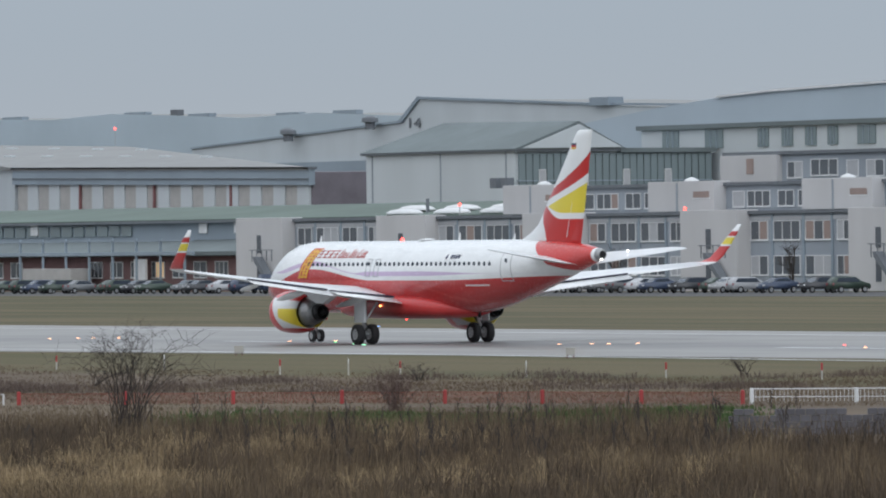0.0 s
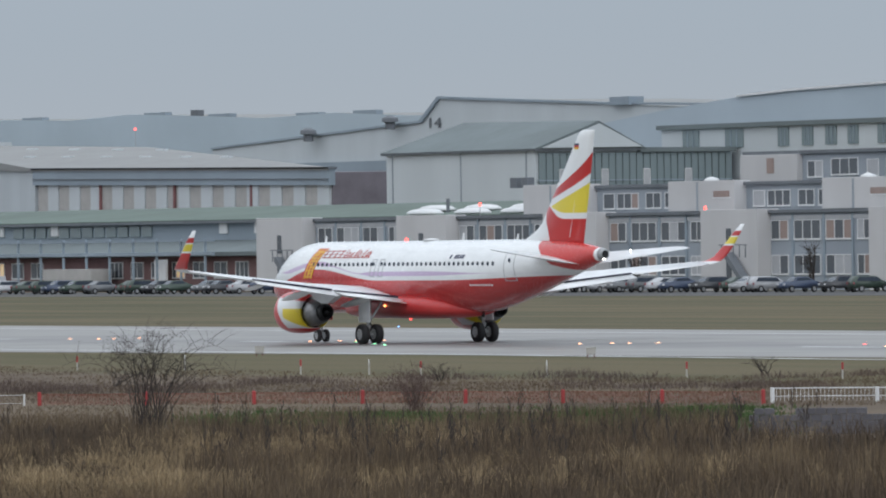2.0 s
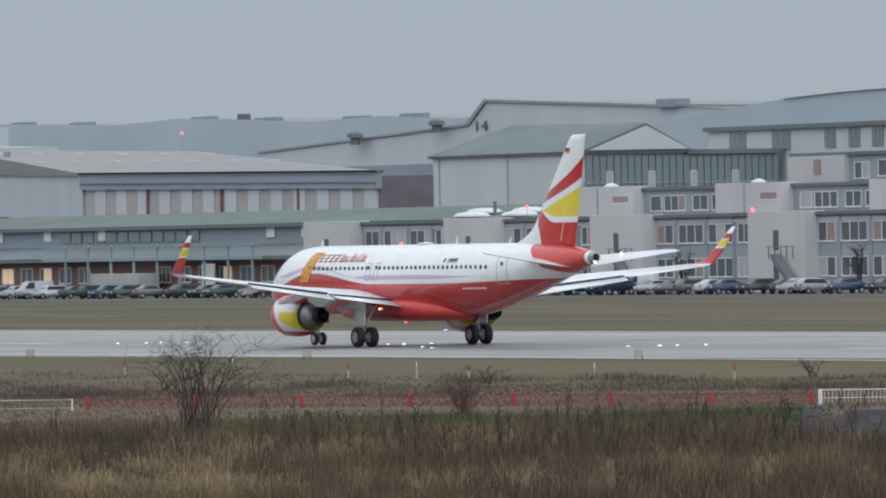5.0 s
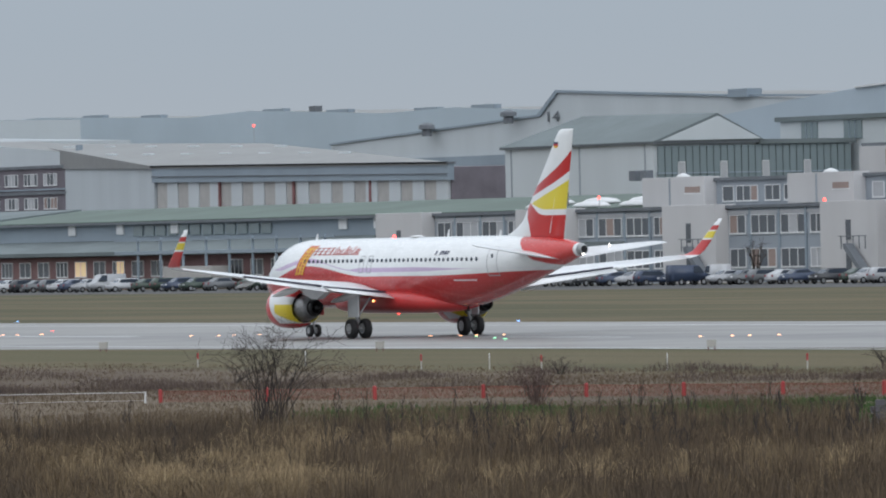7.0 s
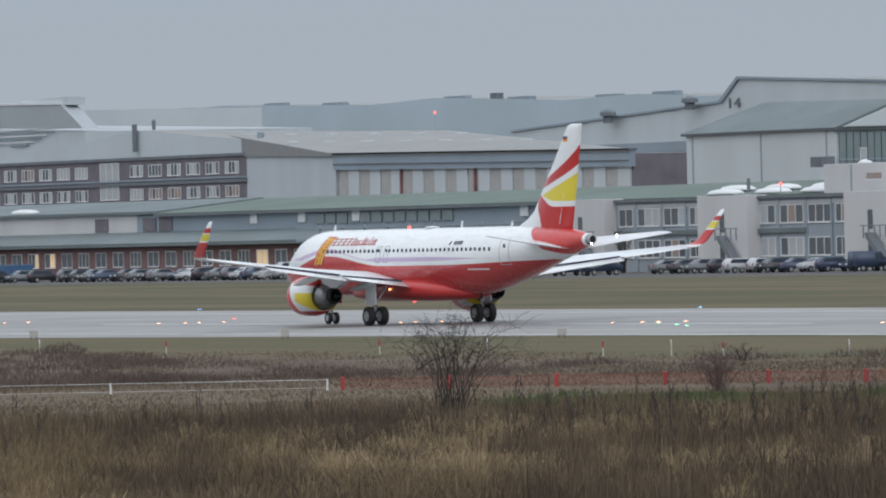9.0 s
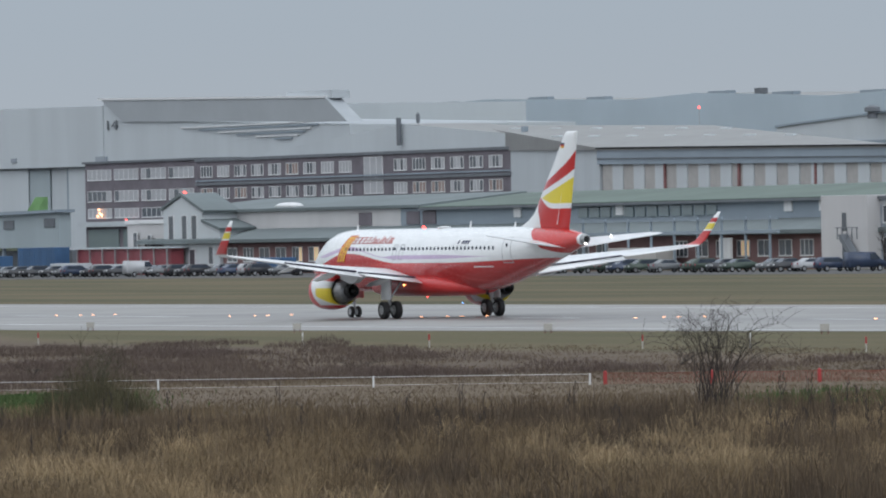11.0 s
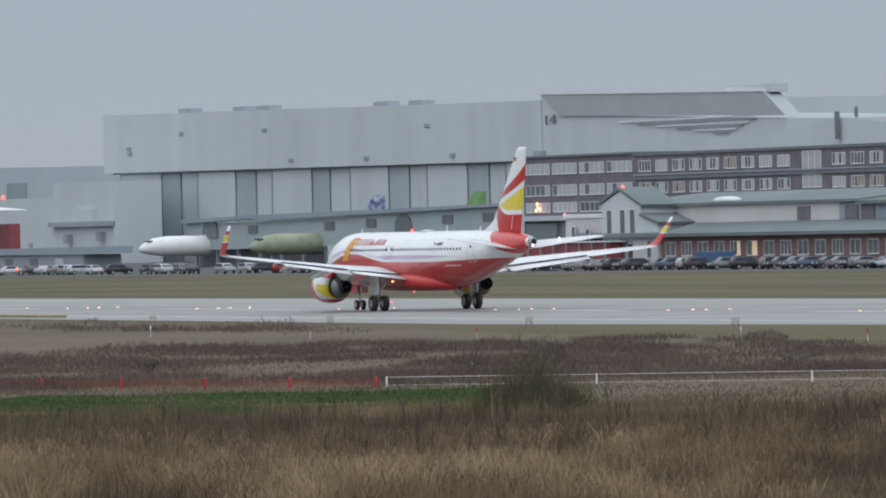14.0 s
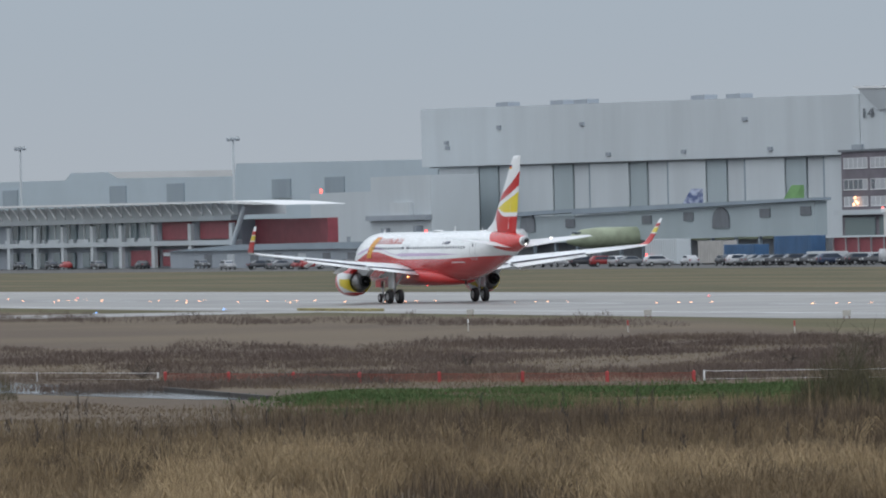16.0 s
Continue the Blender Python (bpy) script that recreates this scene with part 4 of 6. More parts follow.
def striped_hangar():
    """Hangar along the airfield road, which climbs a little: striped doors, a deep fascia and a wide shallow sheet roof."""
    b = building("striped_hangar", 900, -300, "hangar with white and beige striped doors under a slate fascia", "hangar")
    b.matrix_basis = pose(900, -300, 0, 0, -0.75, 0)
    length = 87.5
    part("wall", box(0, length, -28, -0.4, -1.5, 15.6), brick_dark, b, "dark brick end wall")
    part("fascia", box(-0.4, length + 0.4, -0.6, 0.4, 13.8, 16.1), slate_blue, b, "slate blue fascia")
    part("fascia_top", box(-0.6, length + 0.6, -0.8, 0.6, 16.05, 16.35), trim_dark, b)
    part("fascia_rail", box(-0.3, length + 0.3, 0.4, 0.55, 14.6, 14.75), trim_dark, b)
    n = 26
    w = (length - 0.6) / n
    for k in range(n):
        x = 0.3 + k * w
        part("door_panel", box(x, x + w - 0.06, -0.4, -0.14 * (k % 2), -1.5, 13.8), wall_white if k % 2 == 0 else panel_beige, b)
    for x in (22.0, 44.5, 67.0):
        part("post", box(x, x + 0.45, -0.1, 0.2, 0, 13.8), rust_post, b, "rust red post")
    top = [(-0.6, 0.6, 16.3), (length + 0.6, 0.6, 16.3), (220, -45, 20.2), (135, -45, 19.5)]
    roof = bmesh.new()
    hi = [roof.verts.new(p) for p in top]
    lo = [roof.verts.new((x, y, 15.9)) for x, y, z in top]
    roof.faces.new(hi), roof.faces.new(lo[::-1])
    for i in range(4):
        j = (i + 1) % 4
        roof.faces.new((hi[i], lo[i], lo[j], hi[j]))
    side = bmesh.new()
    lo_s = [side.verts.new(p) for p in ((length, 0.2, -4), (219, -44.8, -6), (219, -45.4, -6), (length, -0.4, -4))]
    hi_s = [side.verts.new((v.co.x, v.co.y, 16.2 if v.co.x < 100 else 20.1)) for v in lo_s]
    side.faces.new(hi_s), side.faces.new(lo_s[::-1])
    for i in range(4):
        j = (i + 1) % 4
        side.faces.new((lo_s[i], lo_s[j], hi_s[j], hi_s[i]))
    part("side_wall", side, wall_pale, b, "plain pale side wall")
    sheet = part("roof", roof, roof_pale, b, "weathered grey-brown sheet roof")
    for f, count in ((0.42, 7), (0.78, 6)):
        for k in range(count):
            g = (k + 0.5) / count
            p = Vector(top[0]).lerp(Vector(top[1]), g).lerp(Vector(top[3]).lerp(Vector(top[2]), g), f)
            part("roof_vent", box(p.x - 1.3, p.x + 1.3, p.y - 0.4, p.y + 0.4, p.z - 0.4, p.z + 0.3, 0.1), wall_white, sheet)


def glazed_hall():
    b = building("glazed_hall", 860, -300, "white clad hall with dark hipped roof and glazed end", "hall")
    bpart("wall", box(845.4, 884.3, -316, -300, 0, 17.7), wall_white, b, "white clad wall")
    for x in (864.5, 847.6, 882.6):
        bpart("seam", box(x - 0.12, x + 0.12, -300.02, -299.9, 0, 17.6), render_grey, b)
    bpart("eave", box(844.6, 885.0, -316, -299.5, 17.6, 17.95), trim_dark, b)
    roof = bmesh.new()
    q = [roof.verts.new(p) for p in ((844.5, -299.4, 17.9), (885.2, -299.4, 17.9), (885.2, -317, 17.9), (844.5, -317, 17.9), (879.3, -309.5, 22.0), (844.5, -309.5, 21.6))]
    for idx in ((0, 1, 4, 5), (1, 2, 4), (2, 3, 5, 4), (0, 5, 3), (0, 3, 2, 1)):
        roof.faces.new([q[i] for i in idx])
    bpart("roof", roof, roof_dark, b, "dark hipped roof")
    gab = bmesh.new()
    g = [gab.verts.new(p) for p in ((844.3, -300.6, 18.0), (844.3, -316.2, 18.1), (844.3, -309.5, 21.2))]
    g2 = [gab.verts.new((844.5, v.co.y, v.co.z)) for v in g]
    gab.faces.new(g), gab.faces.new(g2[::-1])
    for i in range(3):
        j = (i + 1) % 3
        gab.faces.new((g[i], g2[i], g2[j], g[j]))
    bpart("gable", gab, wall_white, b, "white gable")
    bpart("rear_wing", box(845.6, 870, -331, -316.2, 0, 17.4), slate_blue, b)
    bpart("rear_roof", box(844.6, 870, -331.4, -316.1, 17.4, 18.0), roof_dark, b)
    for k in range(28):
        y = -300.4 - 1.09 * k
        bpart("glass_panel", box(845.0, 845.3, y - 1.0, y - 0.06, 10.0, 17.3), curtain_glass, b)
    bpart("glass_rail", box(844.9, 845.3, -331, -300.2, 13.6, 13.75), slate_blue, b)
    for y in (-304, -310.6, -317.2, -323.8):
        fr = window(b, 844.9, y, 12.6, 1.1, 2.6, 1, 90, 1)
    t = building("top_floor", 830, -332, "white top floor with dark window fields and a slate roof edge", "building")
    bpart("wall", box(770, 864.3, -350, -332, 0, 20.6), wall_white, t, "white clad wall")
    bpart("roof", box(769, 864.8, -350, -331.4, 20.6, 21.2), roof_dark, t, "dark roof edge")
    for x, w in ((856.8, 4.0), (846.0, 4.4), (834.0, 2.6), (828.2, 2.6), (822.6, 2.6), (817.4, 2.4), (809.5, 4.2), (798.5, 4.2), (789, 4.2)):
        bpart("window_field", box(x - w / 2, x + w / 2, -332.05, -331.85, 17.9, 20.4), curtain_glass, t)
        for k in (-1, 1):
            bpart("mullion", box(x + k * w / 6 - 0.06, x + k * w / 6 + 0.06, -331.9, -331.78, 17.9, 20.4), slate_blue, t)


def roofed(outline, y0, y1):
    """A hall's solid whose upper faces take the second material."""
    bm = prism(outline, y0, y1)
    bmesh.ops.recalc_face_normals(bm, faces=bm.faces[:])
    for f in bm.faces:
        f.material_index = 1 if f.normal.z > 0.5 else 0
    return bm


def outline_hall(name, x, y, outline, depth, material, label, category="hangar"):
    b = building(name, x, y, label, category)
    bpart("wall", roofed(outline, y - depth, y), (material, roof_pale), b)
    return b


def number_sign(b, text, x, y, z, size, stretch=1.0):
    cu = bpy.data.curves.new("number", "FONT")
    cu.body, cu.size, cu.extrude, cu.align_x = text, size, 0.05, "CENTER"
    ob = new("number", cu)
    ob.data.materials.append(trim_dark)
    dg = bpy.context.evaluated_depsgraph_get()
    me = bpy.data.meshes.new_from_object(ob.evaluated_get(dg))
    bpy.data.objects.remove(ob)
    sign = new("number", me)
    sign.parent = b
    sign.matrix_parent_inverse = b.matrix_basis.inverted()
    sign.matrix_basis = pose(x, y, z, 90, 0, 180) @ Matrix.Diagonal((stretch, 1, 1, 1))
    sign["label"] = f"dark number {text}"


def far_halls():
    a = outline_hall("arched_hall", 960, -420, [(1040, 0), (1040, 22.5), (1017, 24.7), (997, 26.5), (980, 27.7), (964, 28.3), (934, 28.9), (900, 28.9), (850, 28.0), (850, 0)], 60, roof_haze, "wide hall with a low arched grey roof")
    bpart("roof_edge", prism([(980, 27.7), (964, 28.3), (934, 28.9), (900, 28.9), (900, 29.2), (934, 29.25), (964, 28.65), (980, 28.0)], -421, -419.6), frame_white, a, "pale roof edge")
    b = outline_hall("numbered_hangar", 1110, -450, [(1203, 0), (1203, 23.2), (1127, 26.6), (1121, 30.6), (1065, 28.4), (1040, 27.5), (1020, 27.2), (1020, 0)], 50, wall_pale, "large pale hangar with the dark number 14 on its gable")
    bpart("verge", prism([(1203, 23.2), (1127, 26.6), (1121, 30.6), (1065, 28.4), (1020, 27.2), (1020, 27.6), (1065, 28.8), (1121.5, 31.1), (1128, 26.95), (1203, 23.55)], -450.6, -449.6), slate_blue, b)
    number_sign(b, "14", 1123.0, -449.8, 25.6, 2.6, 2.0)
    bpart("dark_band", box(1100, 1175, -449.9, -449.6, 18.4, 20.2), slate_blue, b)
    for x in (1164, 1135):
        cowl = bpart("roof_cowl", turned([(0, 0.9), (1.2, 0.9), (1.3, 1.5), (2.0, 1.4), (2.4, 0.6)], "z", 12), trim_dark, b, "dark roof ventilator")
        cowl.matrix_basis = pose(x, -448, 24.0 if x == 1164 else 25.6)
    bpart("roof_box", box(1058, 1064, -452, -449, 28.2, 29.6), slate_blue, b)
    pts = [(1692, 37.6), (1645, 36.2), (1617, 36.9), (1540, 35.0), (1511, 35.8), (1484, 35.0), (1449, 33.7), (1417, 34.2), (1385, 32.9), (1300, 32), (1200, 31)]
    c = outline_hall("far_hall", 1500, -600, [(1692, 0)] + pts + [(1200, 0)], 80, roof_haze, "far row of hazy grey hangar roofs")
    for x, z in ((1500, 35.5), (1470, 34.6), (1430, 34.0), (1405, 34.0), (1640, 36.3), (1590, 36.3), (1560, 35.6)):
        bpart("roof_vent", box(x - 5, x + 5, -602, -600.2, z - 0.6, z + 0.5), slate_blue, c)
    bpart("roof_vent", box(1480, 1483, -602, -600.2, 34.9, 36.2), trim_dark, c)
    # second numbered hangar with its dark sloping roof
    d = building("second_hangar", 1380, -420, "pale hangar with the dark number 14 and a grey sloping roof", "hangar")
    bpart("wall", roofed([(1439.5, 0), (1439.5, 34.0), (1429, 29.6), (1321, 26.6), (1321, 0)], -470, -420), (wall_pale, roof_sloped), d, "pale clad wall")
    rf = bmesh.new()
    q = [rf.verts.new(p) for p in ((1429, -419.5, 29.5), (1439.7, -419.5, 34.3), (1331, -419.5, 32.2), (1321, -419.5, 27.2), (1429, -423, 29.5), (1439.7, -423, 34.3), (1331, -423, 32.2), (1321, -423, 27.2))]
    for idx in ((0, 1, 2, 3), (7, 6, 5, 4), (0, 4, 5, 1), (1, 5, 6, 2), (2, 6, 7, 3), (3, 7, 4, 0)):
        rf.faces.new([q[i] for i in idx])
    bpart("roof", rf, roof_sloped, d, "grey sloping roof")
    bpart("roof_edge", prism([(1441, 34.2), (1331, 32.1), (1331, 32.5), (1441, 34.7)], -421, -419.3), frame_white, d)
    bpart("roof_house", box(1329, 1350, -424, -420.2, 32, 33.6), wall_pale, d)
    number_sign(d, "14", 1435.2, -419.7, 27.9, 2.9, 2.4)
    for k in range(6):
        z = 28.4 - 0.62 * k
        bpart("skylight", box(1332 + 3 * k, 1400 - 9 * k, -420.1, -419.6, z - 1.0, z - 0.72), slate_blue if k % 2 else frame_white, d)


def brick_office():
    b = building("brick_office", 1135, -330, "dark brick office with two rows of white windows", "office building")
    bpart("wall", box(1072.3, 1197, -344, -330, 0, 18.5), brick_dark, b, "dark brick wall")
    for z in (18.4, 14.2):
        bpart("cornice", box(1072, 1197.3, -330.1, -329.7, z, z + 0.5), trim_dark, b)
    bpart("band", box(1072, 1197.3, -330.05, -329.8, 14.9, 15.15), slate_blue, b)
    for k in range(17):
        x = 1192.8 - 7.0 * k
        if 1119 < x < 1131:
            continue
        for z, h in ((15.7, 1.9), (11.9, 1.8)):
            window(b, x, -329.98, z, 4.8, h, 4, 0, rng.choice((0, 85, 65, 20, 138, 4, 17)))
    for z in (15.0, 12.0):
        window(b, 1126, -329.95, z, 7.2, 3.1 if z > 13 else 2.2, 3, 0, 21)
    end = bmesh.new()
    q = [end.verts.new(p) for p in ((1071.6, -330.2, 0), (1071.6, -345, 0), (1071.6, -345, 18.9), (1071.6, -330.2, 20.5), (1072.2, -330.2, 0), (1072.2, -345, 0), (1072.2, -345, 18.9), (1072.2, -330.2, 20.5))]
    for idx in ((0, 1, 2, 3), (7, 6, 5, 4), (0, 4, 5, 1), (1, 5, 6, 2), (2, 6, 7, 3), (3, 7, 4, 0)):
        end.faces.new([q[i] for i in idx])
    bpart("end_wall", end, wall_pale, b, "plain white end wall")
    bpart("roof", roofed([(1180, 18.9), (1117, 23.4), (1071.4, 20.6), (1071.4, 18.9)], -346, -331), (wall_pale, roof_pale), b, "pale shallow gable")
    bpart("flue", tube([(1117, -330.4, 19.8), (1117, -330.4, 24.4)], 0.45, 8), trim_dark, b, "dark flue pipe")
    bpart("flue", tube([(1070.4, -330.0, 17.0), (1070.4, -330.0, 22.0)], 0.6, 8), slate_blue, b)
    bpart("warning_lamp", turned([(23.4, 0.3), (24.8, 0.35), (25.2, 0.1)], "z", 8, None, (1113, -332, 0)), trim_dark, b)
    d = building("strip_office", 1233, -335, "dark office with long window strips and a lit room", "office building")
    bpart("wall", box(1208.5, 1257, -348, -335, 0, 18.9), brick_dark, d, "dark wall")
    bpart("roof", box(1208, 1257.5, -348, -334.6, 18.9, 19.3), trim_dark, d)
    for z, h in ((15.9, 1.9), (12.0, 1.9), (9.0, 1.7)):
        for k in range(4):
            window(d, 1250.5 - 12.0 * k, -334.98, z, 10.6, h, 5, 0, rng.choice((341, 85, 1, 277)))
    bpart("slab", box(1208, 1258, -335, -333.6, 7.4, 8.3), wall_pale, d, "pale concrete balcony edge")
    for k in range(3):
        bpart("loading_bay", box(1211 + 15.5 * k, 1224.5 + 15.5 * k, -335.1, -334.8, 3.6, 6.9), curtain_glass, d)
    bpart("bay_sill", box(1208, 1258, -335.2, -334.4, 2.9, 3.6), wall_pale, d)
    for dx, dz in ((0, 0), (0.9, -0.5), (-0.8, -0.3), (0.3, 0.7)):
        bpart("lit_lamp", turned([(-0.2, 0.1), (0, 0.32), (0.2, 0.1)], "y", 8, None, (1249.4 + dx, -334.4, 9.8 + dz)), warm_lamp, d, "lit orange lamp")
    bpart("red_lamp", turned([(-0.2, 0.1), (0, 0.3), (0.2, 0.1)], "y", 8, None, (1235.3, -333.4, 8.5)), red_spot, d)


def gable_house():
    b = building("gable_house", 990, -240, "pale gabled house with tall dark windows", "house")
    bpart("wall", prism([(972.6, 0), (972.6, 6.3), (978.4, 7.6), (978.4, 8.9), (985.5, 11.2), (992, 9.3), (992, 0)], -236, -230.5), wall_white, b, "white rendered wall")
    bpart("roof", prism([(977.6, 8.8), (985.5, 11.3), (992.8, 9.2), (992.8, 9.5), (985.5, 11.75), (977.4, 9.15)], -236, -230.2), roof_dark, b, "grey roof edge")
    bpart("low_roof", prism([(972.0, 6.2), (978.4, 7.5), (978.4, 7.9), (971.8, 6.6)], -236, -230.2), roof_dark, b)
    bpart("annex", box(992.1, 1006, -236, -231, 0, 7.4), render_pale, b, "pale annex")
    bpart("annex_roof", box(991.6, 1006.4, -236.3, -230.7, 7.4, 8.0, 0.05), frame_white, b)
    for x, z, w, h in ((989.2, 4.9, 1.9, 3.6), (984.6, 4.9, 1.9, 3.6), (981.2, 4.9, 1.9, 3.6), (975.6, 1.4, 1.6, 2.6), (982, 0.6, 2.0, 3.0), (987.5, 0.6, 2.0, 3.0), (997, 3.4, 1.4, 2.4), (1002, 3.4, 1.4, 2.8)):
        window(b, x, -230.45, z, w, h, 1, 0, 0)
    bpart("roof_lamp", turned([(11.3, 0.2), (11.8, 0.28), (12.0, 0.05)], "z", 8, None, (985.5, -231, 0)), red_spot, b, "lit red warning lamp")


def big_hangar():
    b = building("big_hangar", 1570, -420, "huge pale hangar with tall sliding doors", "hangar")
    bpart("wall", prism([(1702, 21.6), (1702, 35.7), (1440, 33.0), (1440, 20.4)], -520, -420), wall_pale, b, "pale upper wall")
    bpart("core", box(1446, 1697, -518, -422.5, 0, 21.0), panel_green, b)
    bpart("rail", prism([(1698, 21.9), (1446, 20.7), (1446, 20.1), (1698, 21.3)], -421.4, -420.6), trim_dark, b, "dark door rail")
    xs = [1694, 1667, 1655, 1643, 1619, 1607, 1596, 1572, 1562, 1549, 1527, 1516, 1505, 1483, 1472, 1462, 1448]
    tone = [wall_pale, panel_green, wall_pale]
    for k, (x1, x0) in enumerate(zip(xs, xs[1:])):
        y = -421.2 - 0.35 * (k % 3)
        bpart("door_leaf", box(x0 + 0.1, x1 - 0.1, y - 0.25, y, 0, 21.2), tone[k % 3], b)
        if k % 3 == 0:
            bpart("door_edge", box(x1 - 0.5, x1, y - 0.2, y + 0.15, 0, 21.0), slate_blue, b)
    for x, z in ((1683.9, 26.0), (1649.4, 30.2), (1596.6, 29.9), (1580.7, 22.7), (1536.1, 22.5), (1501.1, 29.0), (1487.4, 22.3), (1684.5, 27.2)):
        bpart("vent", box(x - 1.2, x + 1.2, -420.2, -419.6, z - 0.4, z + 0.5, 0.1), render_grey, b)
    for x in (1650, 1615, 1600, 1530, 1510):
        bpart("roof_vent", box(x - 4, x + 4, -424, -421, 32 + (x - 1440) * 0.0103, 34 + (x - 1440) * 0.0103), render_grey, b)
    # gantry at the hangar's near corner
    bpart("gantry", box(1438, 1443, -421, -419.4, 20.8, 22.4), render_grey, b)
    # low lean-to hall with arched gates before the doors
    j = building("gate_hall", 1335, -330, "low grey-green hall with a sloping roof before the big hangar", "hall")
    bpart("wall", prism([(1415, 3.2), (1415, 8.4), (1376, 8.4), (1258, 9.9), (1258, 4.0)], -332.4, -330), panel_green, j, "grey-green clad wall")
    bpart("roof", prism([(1416, 8.4), (1376, 9.0), (1376, 8.6), (1257, 10.0), (1257, 10.5), (1376, 9.7), (1416, 9.2)], -332.8, -329), slate_blue, j, "grey sloping roof")
    # added dark panel in place of the shade in the open bay behind the columns
    bpart("shade_wall", box(1258, 1415, -334, -332.5, 0, 3.4), trim_dark, j)
    for k in range(14):
        bpart("column", box(1262 + 11.5 * k, 1262.6 + 11.5 * k, -331, -330.4, 0, 4.2), slate_blue, j)
    for x, z in ((1262, 8.2), (1281, 8.0), (1318, 7.7), (1339, 7.3), (1379, 7.0)):
        bpart("louvre", box(x - 2.4, x + 2.4, -330.1, -329.8, z - 0.8, z + 0.8), trim_dark, j)
    for x in (1402, 1302):
        arch = prism([(x - 4, 5.5)] + [(x - 4 * math.cos(a), 7.0 + 2.2 * math.sin(a)) for a in [k * math.pi / 8 for k in range(9)]] + [(x + 4, 5.5)], -330.1, -329.7)
        bpart("arched_gate", arch, trim_dark, j, "dark arched gate")
    j.matrix_basis = Matrix.Translation((0, 218.99, 0)) @ Matrix.Diagonal((0.9526, 0.9526, 1, 1)) @ Matrix.Translation((0, -218.99, 0)) @ j.matrix_basis
    c = building("service_block", 1685, -400, "pale stepped service block beside the big hangar", "building")
    bpart("wall", box(1684, 1727, -412, -400, 0, 15.9), wall_pale, c)
    bpart("tall_wall", box(1643, 1684, -412, -400, 0, 19.3), wall_pale, c)
    bpart("ledge", box(1643, 1684, -400.2, -398.5, 8.8, 10.0), render_grey, c)
    bpart("porch", box(1655, 1668, -400.4, -398.9, 10.0, 13.0), wall_white, c)
    for x, z in ((1715, 4.5), (1700, 4.2), (1672, 6.0), (1650, 6.5)):
        bpart("door", box(x - 1, x + 1, -400.1, -399.8 + (1.5 if x < 1684 else 0), z - 1.2, z + 1.0), render_grey, c)
    bpart("warning_lamp", turned([(15.9, 0.3), (16.6, 0.4), (17.0, 0.1)], "z", 8, None, (1722, -401, 0)), red_spot, c, "lit red warning lamp")


def parked_plane(name, x, y, paint, label, fin_paint_, fx, fy):
    p = thing(name, pose(x, y, 0, 0, 0, 90), label, "airplane")
    rings = []
    for s, r, dz in ((0, 0.05, -0.5), (0.4, 0.6, -0.4), (1.5, 1.15, -0.2), (3.2, 1.65, 0), (6, 1.95, 0.05), (44, 1.95, 0.05)):
        rings.append([(-s, r * math.cos(a), 4.1 + dz + r * math.sin(a)) for a in [k * math.tau / 24 for k in range(24)]])
    part("fuselage", loft(rings), paint, p, "", True)
    part("cockpit_window", box(-2.6, -1.5, -1.0, 1.0, 4.9, 5.3, 0.1), cabin_glass, p)
    part("nose_leg", tube([(-4.5, 0, 2.4), (-4.5, 0, 0.4)], 0.1, 6), steel, p)
    part("nose_wheel", turned([(-0.3, 0.4), (0.3, 0.4)], "y", 12, None, (-4.5, 0, 0.4)), tyre_rubber, p)
    if fin_paint_:
        rows = [[(fx + a - z0, fy + b, z) for a, b in ((0, 0), (-2, 0.15), (-w, 0), (-2, -0.15))] for z, z0, w in ((5.0, -3.0, 7.2), (9.6, 0.0, 4.9), (13.2, 2.4, 2.5))]
        part("fin", loft(rows), fin_paint_, p, "painted tail fin")
    return p


